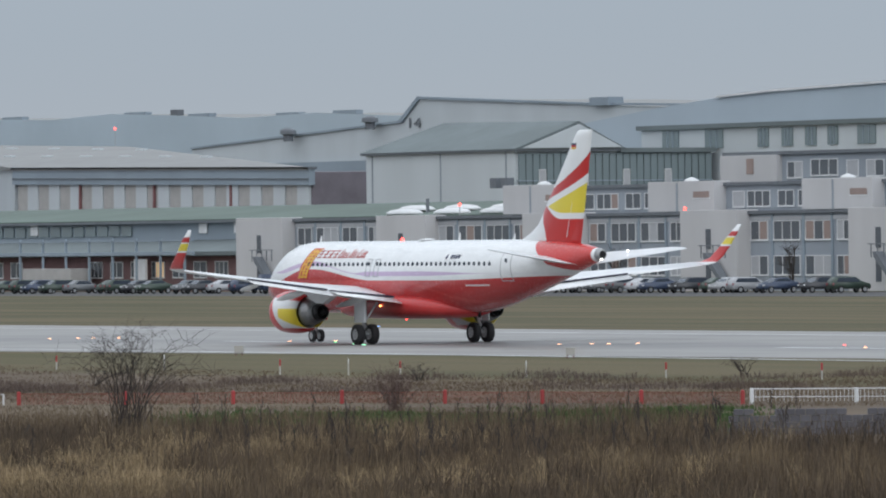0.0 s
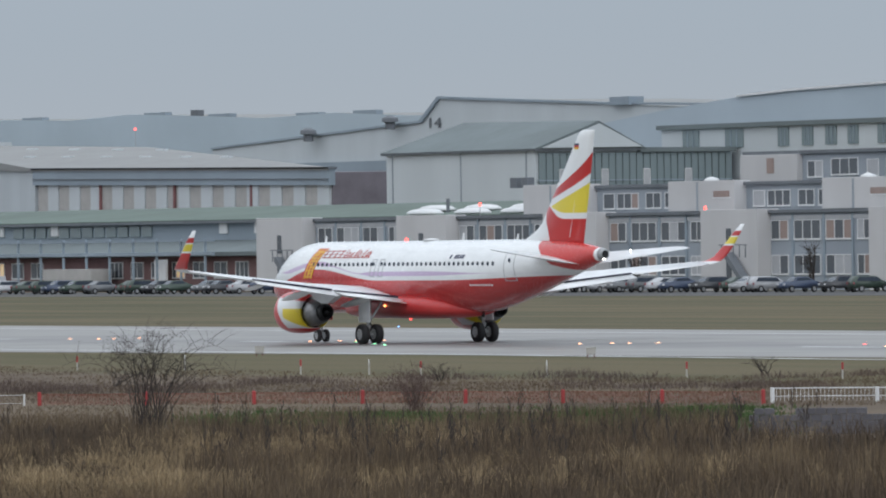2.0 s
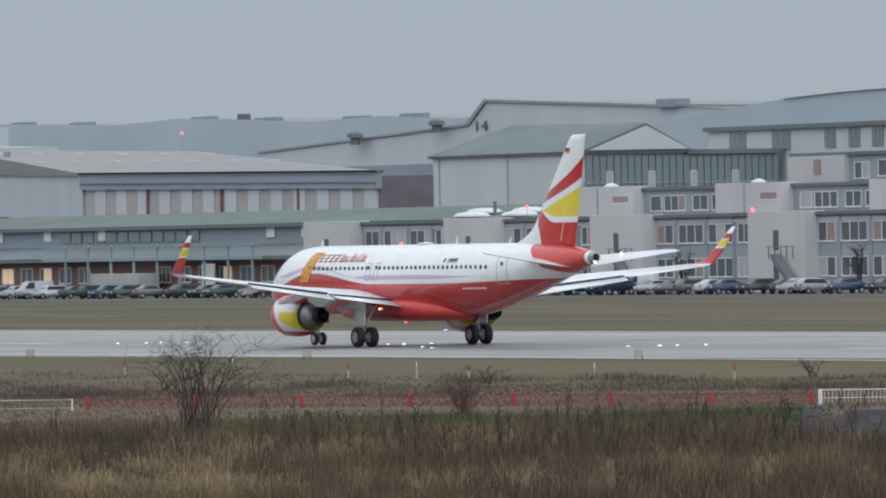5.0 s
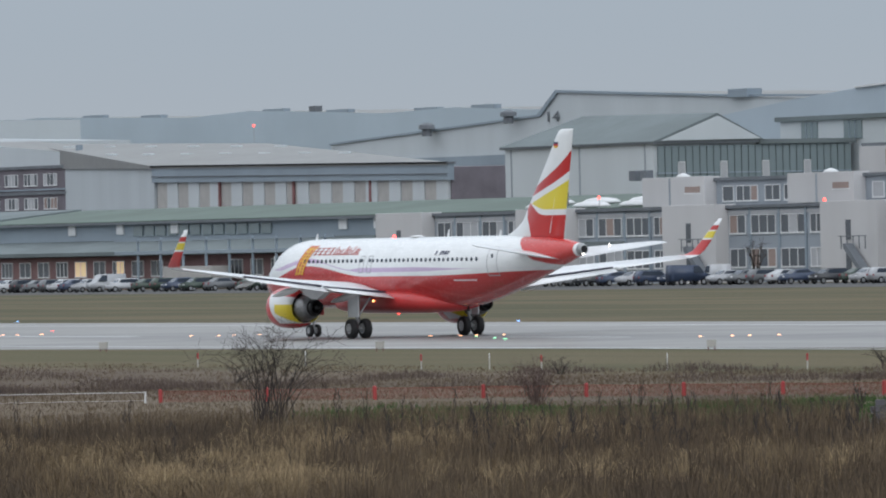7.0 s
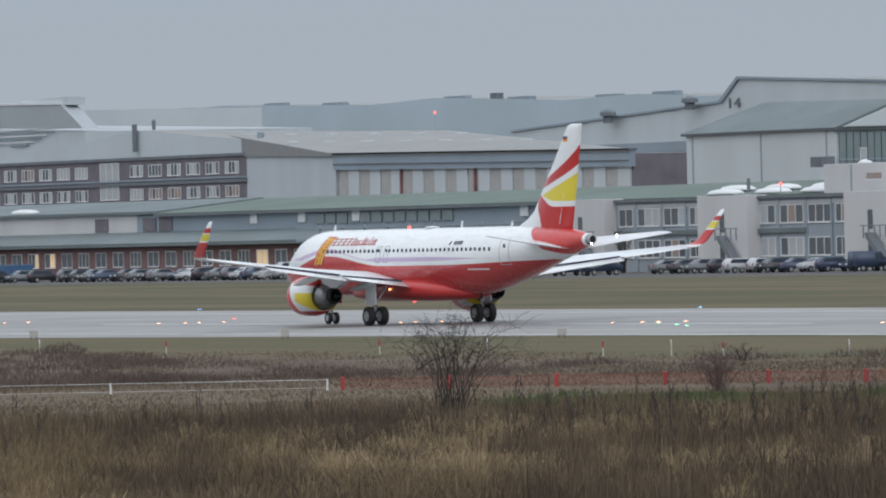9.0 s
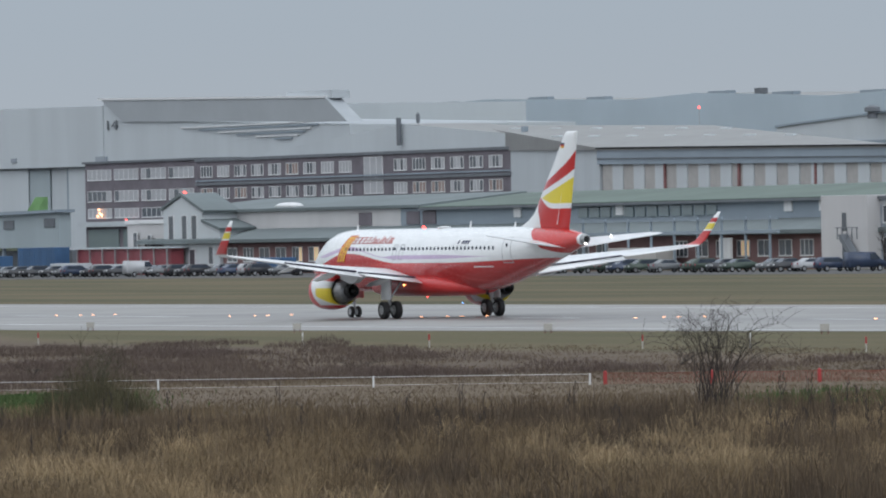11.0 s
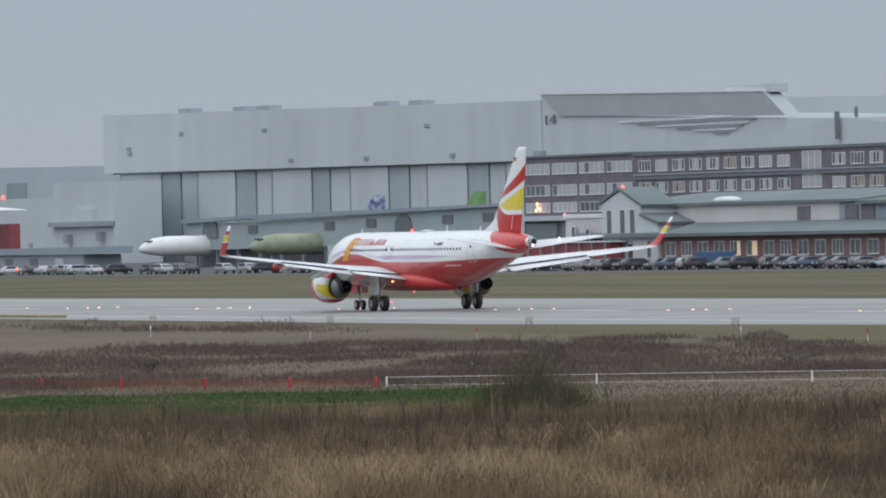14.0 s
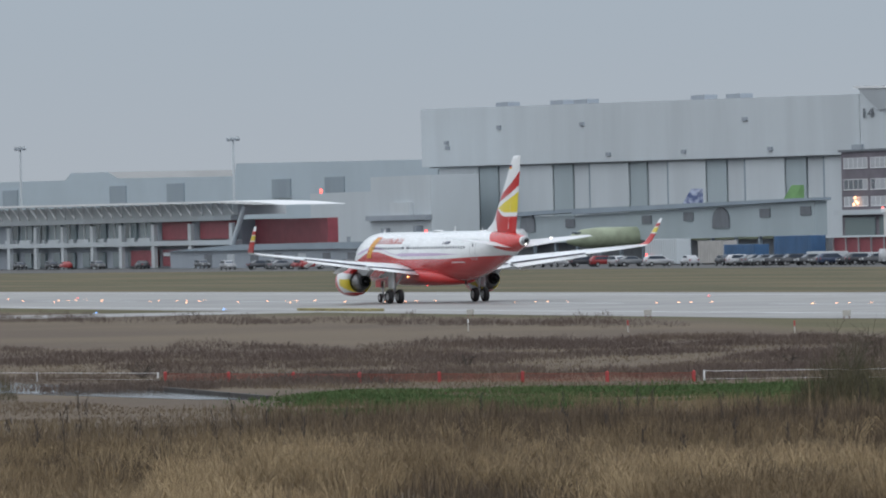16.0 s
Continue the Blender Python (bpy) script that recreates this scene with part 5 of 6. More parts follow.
def terminal():
    b = building("terminal", 1377, -240, "low terminal with white canopy trusses and dark red panels", "terminal building")
    bpart("core", box(1324.6, 1480, -250, -242, 0, 9.0), render_grey, b, "grey core wall")
    for z0, z1 in ((4.3, 5.2), (8.9, 9.9)):
        bpart("floor_edge", box(1324.4, 1482, -242, -239.8, z0, z1), wall_pale, b, "pale floor edge")
    for x in (1325, 1349, 1371, 1391, 1409, 1428, 1446, 1464):
        bpart("column", box(x - 0.9, x + 0.9, -240.6, -239.9, 0, 8.4), wall_white, b, "white column")
    for x0, x1, z0, z1 in ((1326.5, 1347, 5.4, 8.8), (1353, 1369.5, 5.4, 8.8), (1351, 1369.5, 0.4, 3.5), (1330, 1347, 1.8, 3.5), (1373, 1389, 0.4, 3.5)):
        bpart("red_panel", box(x0, x1, -241.8, -241.4, z0, z1), crimson, b, "dark red wall panel")
    for k in range(10):
        x = 1376 + 9.6 * k
        bpart("window_field", box(x, x + 7.4, -241.9, -241.5, 5.5, 8.8), curtain_glass, b)
        bpart("window_bar", box(x + 3.5, x + 3.7, -241.6, -241.3, 5.5, 8.8), frame_white, b)
        bpart("parapet", box(x, x + 7.4, -241.4, -241.0, 5.2, 5.9), wall_white, b)
        bpart("glass_door", box(x + 1, x + 5.5, -241.8, -241.5, 0.3, 3.2), curtain_glass, b)
    bpart("sign", box(1354, 1368, -241.2, -241.0, 2.3, 3.0), wall_white, b)
    # white canopy of arched trusses
    can = bmesh.new()
    prism([(1283.5, 11.4), (1300, 12.1), (1322, 12.5), (1480, 13.0), (1480, 12.6), (1322, 12.1), (1300, 11.6)], -248, -236, can)
    bpart("canopy", can, frame_white, b, "white canopy roof")
    for k in range(28):
        x = 1314 + 6.0 * k
        bpart("truss", tube([(x, -236.5, 12.4), (x + 2.2, -237.5, 9.9), (x + 4.6, -236.5, 12.4)], 0.16, 6), frame_white, b)
    bpart("canopy_sheet", box(1322, 1480, -250, -240.5, 9.9, 12.1), wall_white, b, "white canopy lattice backing")
    bpart("strut", tube([(1319.5, -238, 3.2), (1311, -238, 11.6)], 0.5, 8), wall_white, b, "slanting white strut")
    side = bpart("red_hall", box(1284, 1324, -246.5, -244.5, 0, 8.9), crimson, b, "dark red side hall")
    low = building("low_annex", 1290, -236, "low grey annex with a flat roof beside the terminal", "building")
    bpart("wall", box(1215, 1340, -240, -233, 0, 3.2), render_grey, low)
    bpart("roof", prism([(1342, 3.2), (1300, 4.3), (1212, 4.5), (1212, 3.3)], -241, -232.4), slate_blue, low, "grey flat roof")
    for k in range(8):
        bpart("door", box(1225 + 13 * k, 1229 + 13 * k, -233.05, -232.9, 0.2, 2.6), wall_pale if k % 3 == 0 else trim_dark, low)
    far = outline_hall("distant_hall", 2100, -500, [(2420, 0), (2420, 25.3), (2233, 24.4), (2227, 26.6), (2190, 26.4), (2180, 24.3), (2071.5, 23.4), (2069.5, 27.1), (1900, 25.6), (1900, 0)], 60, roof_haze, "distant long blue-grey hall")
    for x in (2290, 2180, 2125, 2030, 1985):
        bpart("dark_field", box(x - 8, x + 8, -500.1, -499.7, 16.5, 22), slate_blue, far)
    for x, z in ((1524.6, 25.7), (1386.2, 25.1)):
        m = thing("light_mast", pose(x, -262, 0), "tall thin grey floodlight mast", "light mast", "light masts")
        part("pole", tube([(0, 0, 0), (0, 0, z)], [0.4, 0.2], 8), wall_pale, m)
        part("cross_arm", box(-3.0, 3.0, -0.3, 0.3, z - 0.3, z + 0.2), wall_pale, m)
        for k in (-2.2, 0, 2.2):
            part("floodlight", box(k - 0.5, k + 0.5, -0.5, 0.5, z - 0.6, z, 0.08), render_grey, m)


office_row()
long_hall()
striped_hangar()
glazed_hall()
far_halls()
brick_office()
gable_house()
big_hangar()
# fin blue and green are greyed in the base colour for distance haze
blue_fin = surface("fin_blue", (0.11, 0.15, 0.33), 0.4, vary=0.3, scale=0.9, second=(0.42, 0.46, 0.56))
green_fin = surface("fin_green", (0.19, 0.36, 0.15), 0.4, vary=0.15)
primer = surface("primer_green", (0.30, 0.34, 0.24), 0.6, vary=0.15, scale=0.5)
parked_plane("parked_airliner", 1338, -290, plain_white, "white airliner nose parked at the hangar gate", blue_fin, -46.5, 0)
parked_plane("unpainted_airliner", 1281, -290, primer, "unpainted green-primed airliner parked at the gate", green_fin, -43.0, 0)
terminal()

# ---- vehicles ----
car_paints = [surface(f"car_paint_{n}", c, 0.3, vary=0.04) for n, c in (("silver", (0.42, 0.43, 0.45)), ("white", (0.52, 0.53, 0.55)), ("black", (0.05, 0.053, 0.06)), ("dark_blue", (0.05, 0.07, 0.12)), ("grey", (0.16, 0.17, 0.18)), ("red", (0.30, 0.04, 0.04)), ("dark_green", (0.05, 0.075, 0.06)))]
car_words = ["silver", "white", "black", "dark blue", "grey", "red", "dark green"]
CARS = {}


def car(kind, paint, m):
    if (kind, paint) in CARS:
        return copy_thing(CARS[kind, paint], m)
    word = {"saloon": "saloon car", "estate": "estate car", "van": "panel van"}[kind]
    c = thing({"saloon": "car", "estate": "car", "van": "van"}[kind], m, f"{car_words[paint]} {word} parked on the asphalt beside the meadow", "car" if kind != "van" else "van", "parked cars")
    side = {"saloon": [(-2.2, 0.35), (-2.25, 0.75), (-1.9, 0.92), (-1.2, 0.98), (-0.5, 1.40), (0.7, 1.43), (1.5, 1.02), (2.1, 0.95), (2.2, 0.6), (2.15, 0.35)],
            "estate": [(-2.2, 0.35), (-2.25, 0.8), (-1.2, 1.0), (-0.5, 1.48), (1.7, 1.48), (2.15, 1.0), (2.2, 0.35)],
            "van": [(-2.4, 0.4), (-2.45, 0.95), (-1.7, 1.15), (-1.0, 1.95), (2.4, 2.0), (2.45, 0.4)]}[kind]
    bm = prism(side, -0.86, 0.86)
    for v in bm.verts:
        if v.co.z > 1.05:
            v.co.y *= 0.84
    bmesh.ops.bevel(bm, geom=bm.edges[:], offset=0.06, segments=2, affect="EDGES")
    part("body", bm, car_paints[paint], c, "", True)
    c.scale = (1.0, 1.0, 1.12)
    if kind == "van":
        gl = [(-1.55, 1.2), (-0.98, 1.85), (-0.3, 1.85), (-0.3, 1.2)]
    elif kind == "estate":
        gl = [(-1.0, 1.0), (-0.48, 1.40), (1.62, 1.40), (1.95, 1.02)]
    else:
        gl = [(-1.0, 1.0), (-0.46, 1.33), (0.66, 1.36), (1.3, 1.02)]
    for s in (-1, 1):
        y0 = s * (0.78 if kind != "van" else 0.8)
        part("side_glass", prism(gl, y0 - 0.05, y0 + 0.06), cabin_glass, c)
        for x in (-1.45, 1.4):
            w = part("wheel", turned([(-0.1, 0.2), (-0.1, 0.32), (0.1, 0.32), (0.1, 0.2)], "y", 16, None, (x, s * 0.82, 0.32)), tyre_rubber, c)
            part("rim", turned([(-0.12, 0.05), (-0.12, 0.2), (0.12, 0.2), (0.12, 0.05)], "y", 12, None, (x, s * 0.82, 0.32)), steel, w)
        part("head_lamp", box(-2.27, -2.15, s * 0.6 - 0.18, s * 0.6 + 0.18, 0.66, 0.8, 0.02), frame_white, c)
        part("tail_lamp", box(2.12, 2.24, s * 0.66 - 0.12, s * 0.66 + 0.12, 0.72, 0.92, 0.02), crimson, c)
    part("windscreen", loft([[(-1.12, y, 1.0) for y in (-0.7, 0.7)] + [(-1.2, 0.7, 1.02), (-1.2, -0.7, 1.02)], [(-0.56, y, 1.36) for y in (-0.62, 0.62)] + [(-0.64, 0.62, 1.38), (-0.64, -0.62, 1.38)]]), cabin_glass, c)
    CARS[kind, paint] = c
    return c


rc = random.Random(11)
x = 640.0
while x < 1010:
    kind = rc.choice(("saloon", "estate", "saloon", "estate", "van" if rc.random() < 0.3 else "estate"))
    paint = rc.choice((0, 2, 2, 3, 4, 4, 4, 6, 2, 3, 1))
    car(kind, paint, pose(x, -208 + rc.uniform(-0.7, 0.7) - (6 if x < 745 else 0), 0.012, 0, 0, rc.choice((90, -90)) + rc.uniform(-4, 4)))
    x += rc.choice((3.4, 3.8, 4.6, 7.5)) if x > 745 else rc.choice((3.6, 4.4, 6.0))
x = 1016.0
while x < 1240:
    car(rc.choice(("saloon", "estate")), rc.choice((0, 1, 1, 5, 2, 4, 0)), pose(x, -209 + rc.uniform(-1, 1), 0.012, 0, 0, rc.choice((0, 180, 90)) + rc.uniform(-5, 5)))
    x += rc.choice((5.5, 6.5, 9.0, 13.0))
for x, y, kind, paint, r in ((697.5, -217, "van", 1, 170), (1392, -229, "saloon", 5, 175), (1404, -230, "estate", 2, 0), (1375, -230, "estate", 4, 0), (1425, -230, "saloon", 2, 0), (1345, -229, "saloon", 2, 180), (1310, -229, "estate", 4, 0), (1452, -229, "estate", 0, 0)):
    car(kind, paint, pose(x, y, 0.012, 0, 0, r))

# lorries, containers and a red awning hall on the apron
blue_steel = surface("container_blue", (0.05, 0.12, 0.24), 0.5, vary=0.15, streak=4)
green_steel = surface("container_green", (0.05, 0.13, 0.13), 0.5, vary=0.15, streak=4)
for x, y, l, h, mt, word in ((1046, -226, 12, 3.0, blue_steel, "blue"), (1028, -227, 14, 4.2, blue_steel, "dark blue"), (1062, -228, 10, 3.6, panel_beige, "beige"), (1082, -228, 13, 4.0, wall_pale, "pale grey"), (1012, -224.5, 10, 1.8, wall_white, "low white"), (996, -224.5, 11, 1.6, wall_white, "low white"), (940, -224, 8, 2.3, blue_steel, "blue")):
    t = thing("container", pose(x, y, 0.012), f"{word} steel freight container on the apron", "container", "containers on the apron")
    part("box", box(-l / 2, l / 2, -1.2, 1.2, 0.15, h, 0.06), mt, t)
    for k in range(int(l / 0.9)):
        part("rib", box(-l / 2 + 0.3 + 0.9 * k, -l / 2 + 0.5 + 0.9 * k, 1.2, 1.26, 0.3, h - 0.15), mt, t)
    for s in (-1, 1):
        part("skid", box(s * l * 0.35 - 0.4, s * l * 0.35 + 0.4, -1.1, 1.1, 0.0, 0.16), trim_dark, t)
awning = thing("awning_hall", pose(1001, -228, 0), "long dark red awning hall with a white roof edge", "shed")
part("wall", box(-17, 17, -2, 0, 0, 3.8), crimson, awning, "dark red wall")
part("roof_edge", prism([(-18, 3.8), (18, 3.8), (18, 4.05), (-18, 4.05)], -2.3, 0.6), wall_white, awning, "white roof edge")
for k in range(8):
    part("post", box(-16.5 + 4.6 * k, -16.3 + 4.6 * k, 0.3, 0.5, 0, 3.8), steel, awning)

# red obstruction lamps on poles
for x, y, z in ((694, -229, 8.9), (752, -235, 9.9), (1041, -346, 24.0), (1086, -226, 1.4), (1155, -224, 0.9), (1180, -208, 0.9)):
    t = thing("warning_lamp", pose(x, y, 0.0), "small lit red warning lamp on a thin pole", "warning light", "warning lamps")
    part("pole", tube([(0, 0, 0), (0, 0, z)], 0.05, 6), steel, t)
    part("lens", turned([(z, 0.14), (z + 0.25, 0.18), (z + 0.4, 0.05)], "z", 10), red_spot, t, "lit red lens")

# ---- verge furniture ----
box_grey = surface("signal_box", (0.50, 0.48, 0.45), 0.7, vary=0.15, fine=5)
post_red = surface("post_red", (0.40, 0.05, 0.05), 0.6, vary=0.15)
for i, (x, y, kind) in enumerate(((311.7, 53.1, 0), (305.9, 50.5, 1), (289.6, 53.6, 0), (285.1, 52.7, 1), (279.1, 53.6, 0), (272.1, 51.5, 1), (263.7, 49.8, 0), (255.0, 47.8, 0), (330.5, 55, 0), (345, 55, 1), (372, 58, 0), (391, 60, 0), (411, 62, 1))):
    t = thing("marker_post", pose(x, y, 0), "white verge post with a red top" if not kind else "white verge post with a small white plate", "marker post", "verge posts")
    part("post", turned([(0, 0.035), (0.52, 0.032), (0.55, 0.01)], "z", 8), box_grey, t)
    if kind:
        pl = part("plate", box(-0.15, 0.15, -0.02, 0.02, 0.5, 0.7, 0.01), plain_white, t, "small white plate")
        for k in range(2):
            part("bar", box(-0.1, 0.1, 0.02, 0.026, 0.54 + 0.07 * k, 0.57 + 0.07 * k), ink, pl)
        pl.rotation_euler = (0, 0, radians(-30))
    else:
        part("cap", turned([(0.38, 0.045), (0.66, 0.045), (0.68, 0.02)], "z", 8), post_red, t, "red top")
for i, (x, y) in enumerate(((311.8, 25.5), (338, 29.4), (363.8, 32.2), (391.4, 34.3), (420.3, 34.6), (449, 36.0), (477, 37.6))):
    t = thing("signal_box", pose(x, y - 1.0, 0.02, 0, 0, 55), "small grey signal box on two legs beside the runway", "signal box", "signal boxes")
    t.scale = (0.75, 0.75, 0.75)
    part("case", box(-0.3, 0.3, -0.18, 0.18, 0.22, 0.66, 0.03), box_grey, t)
    part("hood", box(-0.36, 0.36, -0.24, 0.2, 0.64, 0.7, 0.01), box_grey, t)
    for s in (-0.22, 0.22):
        part("leg", turned([(0, 0.04), (0.24, 0.04)], "z", 6, None, (s, 0, 0)), rust_post, t)
sock = thing("signal_tower", pose(560, 62, 0), "small white lattice signal mast in the meadow", "mast")
part("pole", tube([(0, 0, 0), (0, 0, 1.9)], 0.09, 6), plain_white, sock)
for s in (-1, 1):
    part("brace", tube([(0.5 * s, -0.3 * s, 0), (0, 0, 1.2)], 0.06, 6), plain_white, sock)
part("lamp_head", box(-0.22, 0.22, -0.2, 0.2, 1.7, 2.1, 0.05), plain_white, sock)

# ---- low fence: white rails, and red netting between red posts ----
FENCE = [(205.0, 60.5), (220.0, 74.8), (233.0, 81.0), (246.0, 92.5), (261.0, 109.5), (276.0, 117.8), (296.0, 124.5), (330.0, 134.0)]
lens_ = [0.0]
for (a, b), (c, d) in zip(FENCE, FENCE[1:]):
    lens_.append(lens_[-1] + math.hypot(c - a, d - b))


def fence_at(s):
    return float(np.interp(s, lens_, [p[0] for p in FENCE])), float(np.interp(s, lens_, [p[1] for p in FENCE]))


def fence_run(s0, s1, netting, step, top, bars=False):
    """One stretch of fence from s0 to s1 metres along its line."""
    x0, y0 = fence_at(s0)
    t = thing("net_fence" if netting else "rail_fence", pose(x0, y0, 0), "low fence of red netting between red posts" if netting else "low white railing with thin bars", "fence")
    n = max(1, round((s1 - s0) / step))
    wide = 0.075 if bars else 0.036
    for i in range(n + 1):
        x, y = fence_at(s0 + (s1 - s0) * i / n)
        if netting:
            part("post", turned([(0, 0.075), (top + 0.03, 0.075), (top + 0.07, 0.03)], "z", 8, None, (x - x0, y - y0, 0)), post_red, t)
        else:
            part("post", turned([(0, wide), (top + 0.01, wide), (top + 0.03, wide * 0.7)], "z", 8, None, (x - x0, y - y0, 0)), rail_white, t)
    for i in range(n):
        a, b = fence_at(s0 + (s1 - s0) * i / n), fence_at(s0 + (s1 - s0) * (i + 1) / n)
        a, b = Vector((a[0] - x0, a[1] - y0, 0)), Vector((b[0] - x0, b[1] - y0, 0))
        d = (b - a)
        bm = bmesh.new()
        if netting:
            for k in range(10):
                z = 0.05 + (top - 0.06) * k / 9
                tube([a + Vector((0, 0, z)), (a + b) / 2 + Vector((0, 0, z - 0.02)), b + Vector((0, 0, z))], 0.006 if k < 9 else 0.014, 3, bm)
            for k in range(36):
                q = a + d * (k / 36)
                tube([q + Vector((0, 0, 0.05)), q + Vector((0, 0, top - 0.02))], 0.005, 3, bm)
            part("netting", bm, fence_red, t, "red plastic netting")
            continue
        for k in range(26):
            q = a + d * (k / 26)
            tube([q + Vector((0, 0, 0.1)), q + Vector((0, 0, top))], 0.007, 4, bm)
        if bars:
            part("infill", bm, rail_white, t, "thin white bars")
        else:
            bm.free()
        for z in (top, top * 0.48) if bars else (top, 0.1):
            part("rail", tube([a + Vector((0, 0, z)), b + Vector((0, 0, z))], (0.02 if bars else 0.009) if z == top else (0.013 if bars else 0.004), 6), rail_white, t)


rail_white = surface("rail_white", (0.72, 0.73, 0.74), 0.5, vary=0.1, fine=5)
fence_run(1.5, 20.27, False, 3.75, 0.54, True)
fence_run(20.6, 49.8, True, 4.15, 0.44)
fence_run(50.4, 75.5, False, 8.4, 0.40)
fence_run(76.0, 105.5, True, 4.2, 0.36)
fence_run(106.0, 148.0, False, 8.4, 0.36)

# ditch beside the far railing: still water below a dark timber edge
ditch_water, nt_, b_ = blank("ditch_water", 0.12)
b_.inputs["Base Color"].default_value = (0.05, 0.055, 0.055, 1)
slab("water", [(252.5, 130.6), (266, 128.6), (280, 126.9), (310, 126), (330, 128), (330, 134), (300, 133.4), (270, 132.8), (256, 131.9)], 0.012, ditch_water, "still pale water of a shallow ditch", "water")
timber = surface("wet_timber", (0.045, 0.04, 0.038), 0.7, vary=0.3, fine=5)
edge = thing("timber_edge", pose(252, 130.4, 0), "dark wet timber edging along the ditch", "edging")
for k in range(4):
    a = math.atan2(-3.6, 27)
    plank = part("plank", box(0, 6.6, -0.08, 0.08, -0.05, 0.16, 0.015), timber, edge)
    plank.matrix_basis = pose(6.75 * k * math.cos(a), 6.75 * k * math.sin(a), 0, 0, 0, math.degrees(a))

# low wall of rough blocks in the weeds before the railing
stone = surface("block_grey", (0.135, 0.13, 0.145), 0.9, vary=0.3, fine=4, rand=0.5)
WALL_END = (185.9, 97.6)
wall_ = thing("block_wall", pose(*WALL_END, 0, 0, 0, -124), "low dark wall of rough blocks in the weeds", "wall")
block_mesh = None
rb = random.Random(3)
for r in range(4):
    for k in range(36):
        if r == 3 and k % 9 in (2, 3):
            continue
        if block_mesh is None:
            bk = part("block", box(-0.145, 0.145, -0.12, 0.12, 0, 0.185, 0.02), stone, wall_)
            block_mesh = bk.data
        else:
            bk = new("block", block_mesh)
            bk.parent = wall_
        bk.matrix_basis = pose(0.2 + 0.305 * k + 0.15 * (r % 2), rb.uniform(-0.03, 0.03), 0.195 * r, 0, 0, rb.uniform(-3, 3))

# ---- plants ----
def blade_material(name, dark, light, straw, scale):
    m, nt, b = blank(name, 0.85)
    b.inputs["Specular IOR Level"].default_value = 0.15
    geo = nt.nodes.new("ShaderNodeNewGeometry")
    patch = noise_at(nt, coords(nt), scale, 3.0)
    col = mixc(nt, geo.outputs["Random Per Island"], dark, light)
    col = mixc(nt, smooth(nt, patch, 0.46, 0.62), col, mixc(nt, geo.outputs["Random Per Island"], light, straw))
    nt.links.new(col, b.inputs["Base Color"])
    return m


def blades(name, material, n, place, height, width, lean, seed, label, category, droop=0.35):
    """Many bent, tapering blades in one mesh; place(rs, n) gives their feet."""
    rs = np.random.RandomState(seed)
    foot = place(rs, n)
    n = len(foot)
    h = height(rs, foot)
    az, tip = rs.uniform(0, 2 * np.pi, n), np.abs(rs.normal(0, lean, n)) * h
    face = rs.uniform(0, np.pi, n)
    w = width * rs.uniform(0.6, 1.5, n)
    dx, dy = np.cos(az) * tip, np.sin(az) * tip
    wx, wy = np.cos(face) * w / 2, np.sin(face) * w / 2
    v = np.zeros((n, 5, 3))
    for k, (f, up, wd) in enumerate(((0, 0, 1), (0, 0, -1), (0.35, 0.6, -0.8), (0.35, 0.6, 0.8), (1.0, 1.0 - droop * 0.3, 0))):
        v[:, k, 0] = foot[:, 0] + dx * f + wx * wd
        v[:, k, 1] = foot[:, 1] + dy * f + wy * wd
        v[:, k, 2] = foot[:, 2] + h * up
    idx = np.arange(n)[:, None] * 5
    quads, tris = idx + np.array([[0, 1, 2, 3]]), idx + np.array([[3, 2, 4]])
    me = bpy.data.meshes.new(name)
    me.from_pydata(v.reshape(-1, 3).tolist(), [], quads.tolist() + tris.tolist())
    me.materials.append(material)
    return tagged(new(name, me), label, category, kind="stuff")


def wedge(b0, b1, d0, d1, power=1.0):
    """Feet strewn evenly over a fan of ground before the camera's hill: bearings b0 to b1, distances d0 to d1."""
    def place(rs, n):
        a = np.radians(rs.uniform(b0, b1, n) + rs.normal(0, 0.3, n))
        d = d0 + (d1 - d0) * rs.uniform(0, 1, n) ** power + rs.normal(0, 3.0, n)
        return np.stack([d * np.cos(a), 218.99 + d * np.sin(a), np.full(n, -0.02)], 1)
    return place


def clumpy(inner, seed, keep=0.5, cell=1.7):
    def place(rs, n):
        f = inner(rs, int(n / keep))
        q = np.array([noise.noise(Vector((x / cell, y / cell, seed))) for x, y, z in f[:]])
        order = np.argsort(-(q + rs.uniform(-0.35, 0.35, len(q))))
        return f[order[:n]]
    return place


weed_brown = blade_material("dry_weed", (0.052, 0.040, 0.030), (0.130, 0.098, 0.070), (0.220, 0.165, 0.10), 0.07)
straw_tan = blade_material("straw", (0.10, 0.073, 0.045), (0.25, 0.185, 0.112), (0.46, 0.35, 0.21), 0.10)
heath_brown = blade_material("heath_grass", (0.132, 0.100, 0.072), (0.157, 0.121, 0.083), (0.166, 0.129, 0.085), 0.05)
tan_grass = blade_material("tan_grass", (0.085, 0.065, 0.044), (0.175, 0.134, 0.085), (0.27, 0.205, 0.118), 0.06)
scrub_dark = blade_material("bramble", (0.088, 0.067, 0.060), (0.132, 0.102, 0.088), (0.146, 0.113, 0.087), 0.08)
lush = blade_material("green_grass", (0.050, 0.085, 0.030), (0.078, 0.122, 0.046), (0.09, 0.11, 0.05), 0.1)


